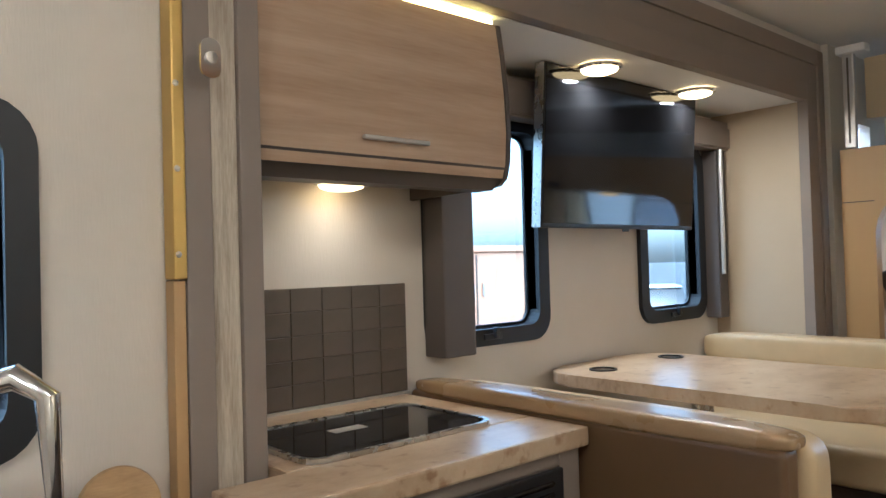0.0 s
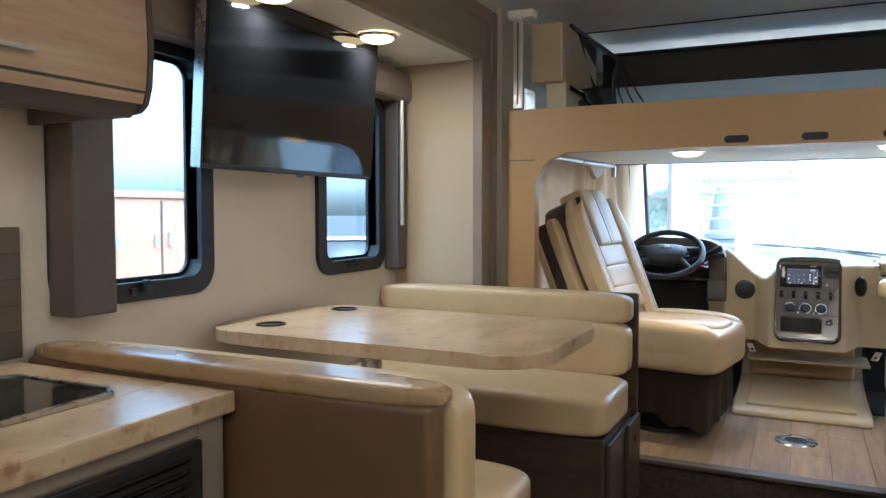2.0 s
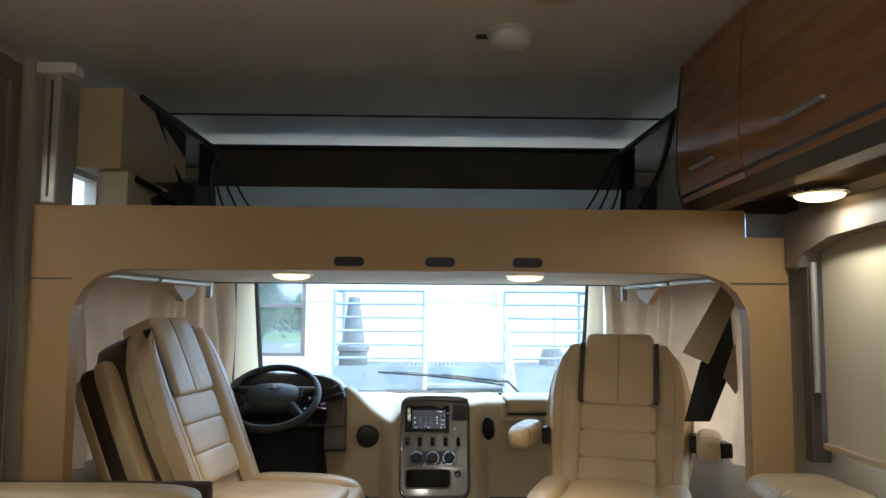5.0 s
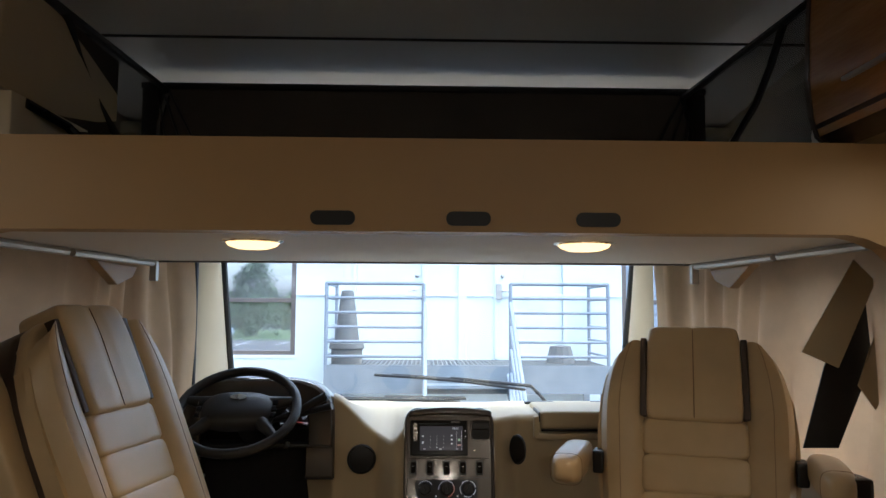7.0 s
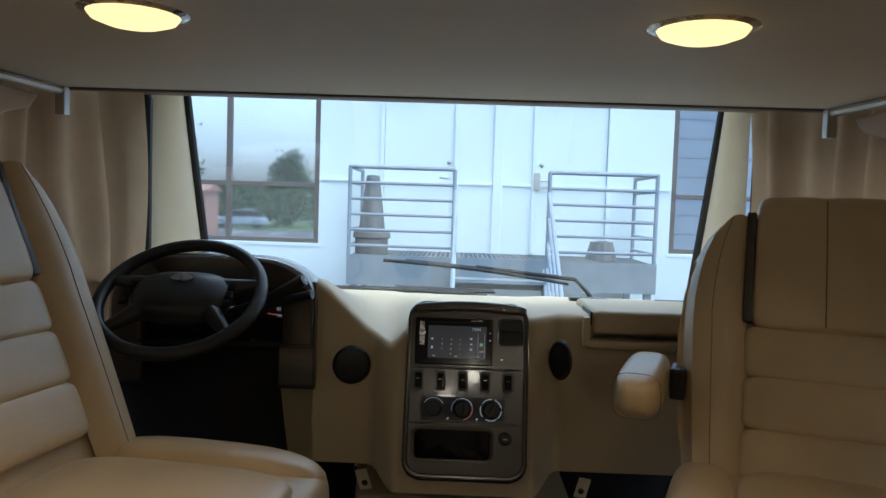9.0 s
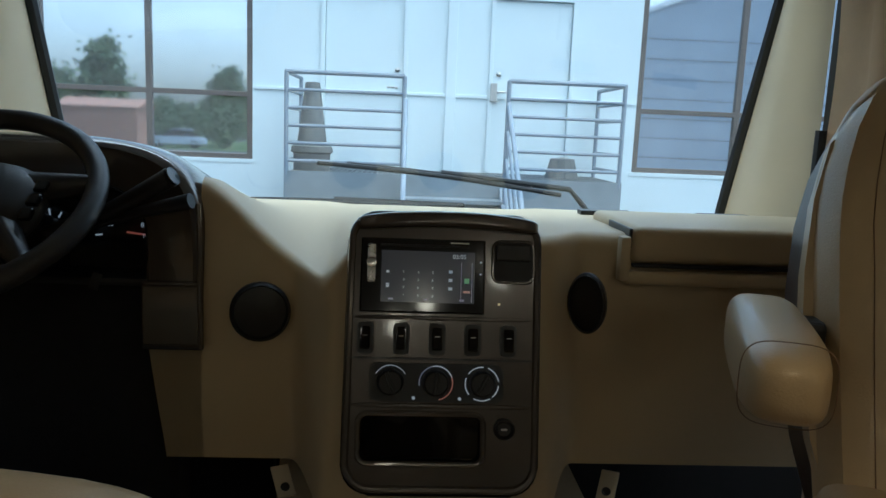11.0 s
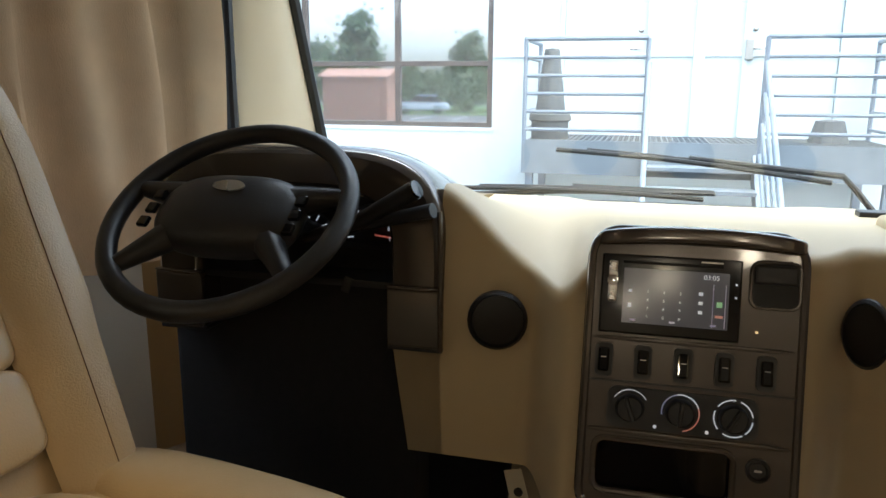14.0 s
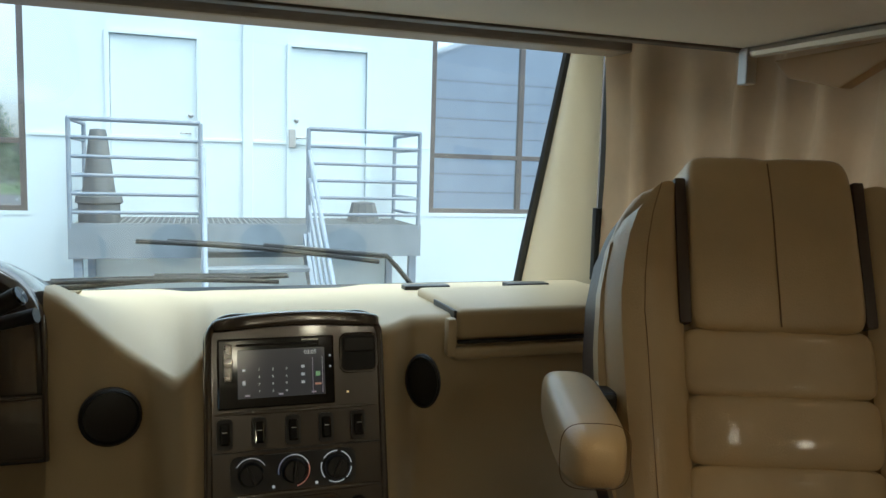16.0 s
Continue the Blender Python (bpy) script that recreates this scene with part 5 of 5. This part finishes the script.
for s in (1, -1):
    rail = thing("bunk_rail", "pale bracket rail under the bunk edge", "rail", "bunk rails")
    y = CY + s * 0.945
    part("bar", tube([(3.56, y + s * 0.06, 1.487), (3.92, y + s * 0.02, 1.487)], 0.011), ALU, rail)
    part("bar", tube([(3.95, y + s * 0.02, 1.487), (4.46, y - s * 0.02, 1.490)], 0.011), ALU, rail)
    part("end_bracket", B(4.44, 4.465, y - s * 0.02 - 0.012, y - s * 0.02 + 0.012, 1.43, 1.499, bevel=0.003), ALU, rail)
    part("wedge", prism([(4.12, 1.478), (4.44, 1.478), (4.40, 1.44), (4.28, 1.41)], y + s * 0.03, y + s * 0.06, "y", bevel=0.004), MOULD, rail, "tan wedge block")
# seat belt beside the passenger
belt = thing("seat_belt", "black seat belt hanging in a tan guide", "seat belt")
part("webbing", prism([(-1.057, 1.418), (-0.962, 1.19), (-0.9, 0.985), (-0.993, 0.985), (-1.07, 1.159), (-1.16, 1.418)], 3.842, 3.846, "x", bevel=0.001), BLACK, belt, "wide black webbing")
part("sleeve", prism([(-1.028, 1.473), (-0.884, 1.234), (-0.978, 1.193), (-1.084, 1.416)], 3.800, 3.806, "x", bevel=0.002), MOULD_TAN, belt, "tan folded sleeve")
part("sleeve", prism([(-1.105, 1.336), (-1.034, 1.148), (-1.077, 1.085), (-1.123, 1.163)], 3.812, 3.818, "x", bevel=0.002), MOULD_TAN, belt, "tan folded sleeve")
part("retractor", B(3.80, 3.88, -1.06, -0.96, 0.86, 0.915, bevel=0.012), BLACK, belt)

# ---- drop-down bunk above the cab ----
bunk = thing("drop_down_bunk", "drop-down bunk with a dark mattress and safety nets", "bunk")
part("mattress", puff(3.60, 4.45, -0.90, 1.05, 1.535, 1.66, 8, 10), MATTRESS, bunk, "dark bunk mattress", True)
part("back_panel", B(4.50, 4.515, -0.92, 1.08, 1.94, 2.12), MATTRESS, bunk, "dark brown curtain band")
part("mesh_panel", B(4.518, 4.522, -0.95, 1.10, 1.60, 1.965), NETWIDE, bunk, "pale mesh panel")
part("binding", tube([(4.495, -0.92, 2.12), (4.495, 1.08, 2.12)], 0.012), BLACK, bunk)
for s in (1, -1):
    y = CY + s * 0.98
    def net(u, v, y=y, s=s):
        x = 3.72 + 0.78 * u
        zt, zb = 2.12 - 0.02 * u, 1.62 + 0.04 * (1 - u)
        return (x, y - s * 0.05 * u - s * 0.02 * math.sin(v * 7), zb + (zt - zb) * v)
    part("side_net", sheet(net, 12, 8), NET, bunk, "black safety net")
    part("net_strap", tube([net(k / 8, 1.0) for k in range(9)], 0.012, 6), BLACK, bunk)
    part("net_strap", tube([net(0.15 + 0.85 * k / 6, 1 - k / 6) for k in range(7)], 0.012, 6), BLACK, bunk)
    part("net_strap", tube([net(1.0, k / 4) for k in range(5)], 0.014, 6), BLACK, bunk)
    for q in range(3):
        part("cord", tube([(4.49, y - s * (0.03 + 0.02 * q), 2.10), (4.46, y - s * (0.08 + 0.05 * q), 1.90), (4.42, y - s * (0.18 + 0.08 * q), 1.66)], 0.005, 5), BLACK, bunk)
lift = thing("bunk_lift_box", "tan lift cover box above the bunk", "cover box")
part("cover", B(3.56, 4.20, 1.04, 1.185, 1.835, 2.105, bevel=0.006), MOULD_TAN, lift)
part("lower_cover", B(3.60, 4.20, 1.03, 1.128, 1.71, 1.834, bevel=0.006), MOULD_LIGHT, lift, "cream lower cover")
part("wiring", tube([(3.66, 1.03, 1.82), (3.8, 1.0, 1.80), (3.95, 1.02, 1.79), (4.1, 1.0, 1.76)], 0.012, 8), BLACKGLOSS, lift, "loose wiring")
pole = thing("bunk_lift_post", "pale aluminium lift post at the bunk corner", "post")
part("post", B(3.435, 3.468, 1.185, 1.232, 1.70, 2.11, bevel=0.006), ALU, pole)
part("cap", B(3.41, 3.475, 1.13, 1.25, 2.105, 2.14, bevel=0.008), CEIL, pole)
part("slot", B(3.4335, 3.4355, 1.205, 1.213, 1.72, 2.09), DARKTAUPE, pole)

# ---- outdoors ----
GZ = -0.95
struct("ground", B(-300, 300, -300, 300, GZ - 0.2, GZ), ASPHALT, "wide grey asphalt lot")
BX = 12.5
bld = thing("office_building", "white painted building with grid windows and two doors", "building")
def bwall(bm, a, b, c, d):
    box(bm, BX, BX + 0.3, a, b, c, d)
WL = (1.90, 4.40, 0.70, 3.55)
WR = (-5.30, -2.75, 0.72, 3.55)
part("wall", holed(-9, 5.6, GZ, 4.0, [WL, WR, (0.11, 1.05, 0.70, 2.70), (-1.90, -0.96, 0.70, 2.70)], bwall), WHITEWALL, bld, "white painted wall")
part("band", B(BX - 0.025, BX, -2.72, 1.87, 3.24, 3.29, bevel=0.006), WHITEWALL, bld)
part("band", B(BX - 0.02, BX, -2.72, 1.87, 1.535, 1.575, bevel=0.006), WHITEWALL, bld)
part("pilaster", B(BX - 0.03, BX, -0.52, -0.40, 0.63, 4.0, bevel=0.006), WHITEWALL, bld)
for a, b in ((0.115, 1.045), (-1.895, -0.965)):
    part("door_frame", joined(B(BX - 0.03, BX - 0.001, a - 0.05, a, 0.66, 2.745, bevel=0.005), B(BX - 0.03, BX - 0.001, b, b + 0.05, 0.66, 2.745, bevel=0.005), B(BX - 0.03, BX - 0.001, a, b, 2.70, 2.745, bevel=0.005)), WHITEWALL, bld)
    d = part("door", B(BX + 0.01, BX + 0.05, a + 0.004, b - 0.004, 0.70, 2.695, bevel=0.004), WHITEWALL, bld, "white steel door")
    k = a + 0.07 if a > 0 else b - 0.07
    part("lock", lathe([(0.03, 0), (0.03, 0.015), (0, 0.02)], 16, pose(BX + 0.01, k, 1.83, 0, -90)), STEEL, d)
    part("handle", tube([(BX + 0.01, k, 1.62), (BX - 0.05, k, 1.62), (BX - 0.05, k + (0.12 if a > 0 else -0.12), 1.62)], 0.013), STEEL, d)
for (a, b, c, d), cuts in ((WL, (3.12,)), (WR, (-4.03,))):
    w = part("window", joined(*[B(BX + 0.02, BX + 0.10, y - 0.035, y + 0.035, c, d, bevel=0.004) for y in (a + 0.035, *cuts, b - 0.035)], *[B(BX + 0.022, BX + 0.09, a, b, z - 0.03, z + 0.03, bevel=0.004) for z in (c + 0.03, 1.47, 3.18, d - 0.03)]), WINBAR, bld, "dark window grid")
    ys = [a, *cuts, b]
    for p, q in zip(ys, ys[1:]):
        for r, s in ((c, 1.47), (1.47, 3.18), (3.18, d)):
            part("pane", moved(B(-0.005, 0.005, p + 0.02, q - 0.02, r + 0.02, s - 0.02), Matrix.Translation((BX + 0.06, 0, 0))), MIRRORWIN, w, "reflective glass")
    part("sill", B(BX - 0.008, BX, a - 0.03, b + 0.03, c - 0.05, c, bevel=0.006), WHITEWALL, bld)
part("roof", B(BX - 0.15, BX + 6, -9.1, 5.7, 4.0, 4.2, bevel=0.02), WHITEWALL, bld)
part("service_box", B(BX - 0.06, BX, -1.02, -0.94, 1.50, 1.72, bevel=0.006), ALU, bld)

land = thing("entry_platform", "grey steel entry platform with open grating and steps", "platform")
part("deck_frame", joined(B(11.28, 11.32, -2.28, 1.33, 0.30, 0.652), B(11.32, 12.48, -2.28, -2.24, 0.30, 0.60), B(11.32, 12.48, 1.29, 1.33, 0.30, 0.60)), DECKGREY, land, "grey steel fascia")
for k in range(62):
    y = -2.23 + k * 0.0575
    part("grating_bar", B(11.322, 12.48, y - 0.006, y + 0.006, 0.610, 0.648), GRATE, land)
for k in range(20):
    part("cross_bar", B(11.34 + k * 0.056, 11.352 + k * 0.056, -2.24, 1.29, 0.636, 0.646), GRATE, land)
for x, y in ((11.35, 1.25), (11.35, -2.2), (12.4, 1.25), (12.4, -2.2)):
    part("leg", B(x - 0.04, x + 0.04, y - 0.04, y + 0.04, GZ, 0.30), RAILPAINT, land)
for a, b in ((1.31, 0.09), (-1.01, -2.25)):
    rail = thing("guard_rail", "grey-blue tubular guard rail on the platform", "railing", "platform railings")
    for y in (a, b):
        part("post", tube([(11.3, y, 0.60), (11.3, y, 1.675)], 0.024, 10), RAILPAINT, rail)
    for k in range(6):
        z = 1.675 - k * 0.183
        part("bar", tube([(11.3, a, z), (11.3, b, z)], 0.024 if k == 0 else 0.018, 8), RAILPAINT, rail)
    o = a if a > 1 else b
    part("post", tube([(12.40, o, 0.60), (12.40, o, 1.675)], 0.024, 10), RAILPAINT, rail)
    for k in range(6):
        z = 1.675 - k * 0.183
        part("side_bar", tube([(11.3, o, z), (12.40, o, z)], 0.024 if k == 0 else 0.018, 8), RAILPAINT, rail)
steps = thing("metal_steps", "grey metal steps down from the platform", "steps")
for k in range(7):
    z, x = 0.43 - k * 0.185, 11.15 - k * 0.24
    part("tread", B(x - 0.14, x + 0.13, -0.96, 0.05, z - 0.04, z, bevel=0.004), DECKGREY, steps)
for y in (0.07, -0.98):
    part("stringer", prism([(11.28, 0.55), (11.28, 0.28), (9.65, GZ), (9.45, GZ)], y - 0.02, y + 0.02), RAILPAINT, steps)
    part("handrail", tube([(11.02, y, 0.40), (11.02, y, 1.42), (9.55, y, 0.25), (9.55, y, GZ)], 0.024, 10), RAILPAINT, steps)
    for q in (0.28, 0.56, 0.84):
        part("handrail_bar", tube([(11.02, y, 1.42 - q), (9.55, y, 0.25 - q)], 0.018, 8), RAILPAINT, steps)
cone = thing("concrete_bollard", "tapered grey pillar on the platform", "bollard", at=(11.62, 1.08, 0.648))
part("shaft", lathe([(0.17, 0.24), (0.16, 0.30), (0.085, 0.90), (0.075, 0.94), (0.0, 0.95)], 16), CONEGREY, cone, smooth=True)
part("foot", lathe([(0.20, 0.0), (0.20, 0.18), (0.23, 0.20), (0.22, 0.26), (0.17, 0.28)], 20), CONEGREY, cone, smooth=True)
c2 = thing("concrete_bollard", "low grey block on the platform", "bollard", at=(11.9, -1.75, 0.648))
part("block", lathe([(0.20, 0.0), (0.14, 0.22), (0.0, 0.24)], 12), CONEGREY, c2)

# wipers on the glass
def wiper(label, a, b, hinge):
    t = thing("wiper", label, "wiper", "windshield wipers")
    n = 8
    pts = [(a[0] + (b[0] - a[0]) * k / n, a[1] + (b[1] - a[1]) * k / n, a[2] + (b[2] - a[2]) * k / n + 0.010 * math.sin(k / n * math.pi)) for k in range(n + 1)]
    part("blade", tube(pts, 0.0075, 8), GASKET, t, "black rubber blade")
    part("bridge", tube([(p[0] + 0.008, p[1], p[2] + 0.008) for p in pts[1:8]], 0.004, 6), GASKET, t)
    for k in (1, 3, 5, 7):
        part("claw", tube([(pts[k][0] + 0.008, pts[k][1], pts[k][2] + 0.010), pts[k]], 0.005, 6), GASKET, t)
    mid = pts[4]
    part("arm", tube([(mid[0] + 0.010, mid[1], mid[2] + 0.010), (b[0] + 0.012, b[1] + (0.03 if b[1] > a[1] else -0.03), b[2] + 0.018), (hinge[0], (b[1] + hinge[1]) / 2 + (0.01 if b[1] > a[1] else -0.01), (b[2] + hinge[2]) / 2 + 0.02), hinge], 0.009, 8), GASKET, t, "black wiper arm", True)
    return t
wiper("black windshield wiper resting across the glass", (5.68, 0.33, 1.012), (5.68, -0.43, 0.940), (5.72, -0.56, 0.85))
wiper("black windshield wiper lying along the dash edge", (5.70, 0.66, 0.882), (5.70, -0.10, 0.876), (5.72, 0.74, 0.85))

# neighbouring trailer and vehicles beside the slide-out
tr = thing("utility_trailer", "peach fibreglass storage body with latched doors", "trailer")
part("body", B(6.6, 10.9, 8.4, 10.2, -0.4, 1.42, bevel=0.03), PEACH, tr)
part("top_rail", B(6.6, 10.9, 8.36, 10.2, 1.421, 1.52, bevel=0.015), PEACH, tr)
for x in (7.2, 8.15, 9.6):
    part("door_gap", B(x - 0.016, x + 0.016, 8.390, 8.398, -0.3, 1.38), DARKTAUPE, tr)
    for q in (-0.12, 0.14):
        part("latch", B(x + q - 0.035, x + q + 0.035, 8.35, 8.39, 0.72, 0.92, bevel=0.01), ALU, tr)
for x in (7.6, 9.9):
    part("wheel", lathe([(0.35, -0.1), (0.38, 0), (0.35, 0.1), (0.2, 0.1), (0, 0.08)], 24, pose(x, 8.6, -0.57, 90)), BLACK, tr)


def tree(x, y, h, r, seed, conifer=False):
    rnd = random.Random(seed)
    t = thing("tree", "leafy green tree beyond the parking lot" if not conifer else "dark open-crowned pine beyond the lot", "tree", "trees", at=(x, y, GZ))
    bm = tube([(0, 0, 0), (0.1, 0, h * 0.35), (0, 0.1, h * 0.85)], [0.03 * h, 0.022 * h, 0.006 * h], 8)
    limbs = [bm]
    tips = []
    for k in range(16):
        a, z = k * 2.4, h * (0.16 + 0.05 * k)
        l = r * (1.0 - 0.052 * k) * (0.7 + 0.5 * rnd.random())
        tip = (l * math.cos(a), l * math.sin(a), z + 0.15 * l)
        tips.append(tip)
        limbs.append(tube([(0.05, 0.05, z), tip], [0.010 * h, 0.003 * h], 6))
    part("trunk", joined(*limbs), BARK, t)
    vs, fs = [], []
    for k in range(3200):
        tip = tips[rnd.randrange(len(tips))]
        q = rnd.random() ** 0.5
        g = Vector((rnd.gauss(0, 1), rnd.gauss(0, 1), rnd.gauss(0, 0.75))) * r * 0.17
        c = Vector(tip) * 1.0 + g
        c.x, c.y = c.x * (0.45 + 0.6 * q), c.y * (0.45 + 0.6 * q)
        u = Vector((rnd.gauss(0, 1), rnd.gauss(0, 1), rnd.gauss(0, 1))).normalized() * (0.08 + h * 0.016)
        w = u.orthogonal().normalized() * (0.06 + h * 0.011)
        i = len(vs)
        vs += [c - u, c - w, c + u, c + w]
        fs.append((i, i + 1, i + 2, i + 3))
    me = bpy.data.meshes.new("crown")
    me.from_pydata([tuple(v) for v in vs], [], fs)
    me.materials.append(LEAF)
    ob = new("crown", me)
    ob.parent = t
    return t


for i, (x, y, h, r) in enumerate(((-38, 23.5, 8.2, 2.6), (-44, 15.5, 6.6, 2.6), (-46, 31, 6, 4), (-44, 21, 3.6, 3.0), (-40, 14.2, 3.0, 2.8), (-42, 18, 3.0, 3.0), (-50, 12, 4, 3), (-46, 26, 4.4, 3.4), (-39, 28, 3.4, 3.0), (12, 34, 9, 4), (6, 38, 8, 4), (18, 30, 7, 4), (24, 36, 9, 4))):
    tree(x, y, h, r, i)
struct("ground_verge", B(-60, -34, 6, 44, GZ, GZ + 0.05), GRASS, "strip of grass beyond the lot")
for k in range(8):
    struct("road_line", B(-31, -26, 7 + k * 2.7, 7.12 + k * 2.7, GZ, GZ + 0.004), LINEWHITE, "painted parking line")
cont = thing("storage_shed", "rust-red storage container in the lot", "container")
part("body", B(-24, -21.5, 15.2, 19.4, GZ, 1.75, bevel=0.03), RUST, cont)
part("roof", prism([(-24.2, 1.76), (-22.75, 2.25), (-21.3, 1.76)], 15.0, 19.6), RUST, cont)
part("door", B(-21.49, -21.44, 15.6, 17.2, GZ + 0.1, 1.5, bevel=0.01), RUST, cont)
hall = thing("warehouse", "long grey clad warehouse with a sloping roof", "warehouse")
part("wall", prism([(-7.5, GZ), (-7.5, 5.4), (-9.4, 6.2), (-17.0, 9.0), (-26.0, 6.0), (-26.0, GZ)], -9.4, -9.0, "x"), GREYPANEL, hall)
for k in range(7):
    part("cladding_joint", B(-9.0, -8.985, -26, -7.5, 0.4 + k * 0.8, 0.43 + k * 0.8), DARKTAUPE, hall)
part("side_wall", B(-30, -9.4, -7.8, -7.5, GZ, 5.4), GREYPANEL, hall)
part("roof", prism([(-7.3, 5.35), (-17.0, 9.06), (-26.2, 6.0), (-26.2, 6.2), (-17, 9.3), (-7.3, 5.55)], -30, -8.9, "x"), WHITEGEL, hall)


def car(x, y, turn, paint, label):
    t = thing("parked_car", label, "car", "parked cars")
    t.matrix_basis = pose(x, y, GZ, 0, 0, turn)
    part("body", prism([(-2.2, 0.35), (-2.15, 0.8), (-1.3, 0.92), (1.0, 0.92), (2.1, 0.78), (2.2, 0.35)], -0.86, 0.86, "y", bevel=0.06, seg=2), paint, t, smooth=True)
    part("cabin", prism([(-1.7, 0.9), (-1.2, 1.42), (0.3, 1.45), (1.05, 0.9)], -0.74, 0.74, "y", bevel=0.06), BLACKGLOSS, t, "dark glass cabin", True)
    part("roof", B(-1.2, 0.28, -0.70, 0.70, 1.43, 1.48, bevel=0.02), paint, t)
    for wx in (-1.35, 1.35):
        for s in (1, -1):
            part("wheel", lathe([(0.24, 0.1), (0.32, 0.09), (0.33, 0), (0.32, -0.09), (0.24, -0.1), (0, -0.08)], 18, pose(wx, s * 0.78, 0.33, 90)), BLACK, t)
    return t


car(17.5, 11.4, 40, WHITEGEL, "white car parked beside the building")
car(-36, 20.5, 80, WHITEGEL, "white car parked across the lot")
car(-36, 17.4, 80, GREYPANEL, "grey car parked across the lot")

# ---- small pieces last: floor planks ----
fl = bpy.data.objects["floor_cab"]
for j in range(17):
    for i in range(3):
        y = -1.15 + j * 0.15
        x = 3.375 + i * 0.62 - (0.31 if j % 2 and i else 0)
        x1 = 3.375 + (i + 1) * 0.62 - (0.31 if j % 2 else 0)
        part("plank", B(x + 0.0008, x1 - 0.0008, y + 0.0008, y + 0.1492, CABF - 0.0058, CABF, bevel=0.0008, seg=1), PLANK, fl)
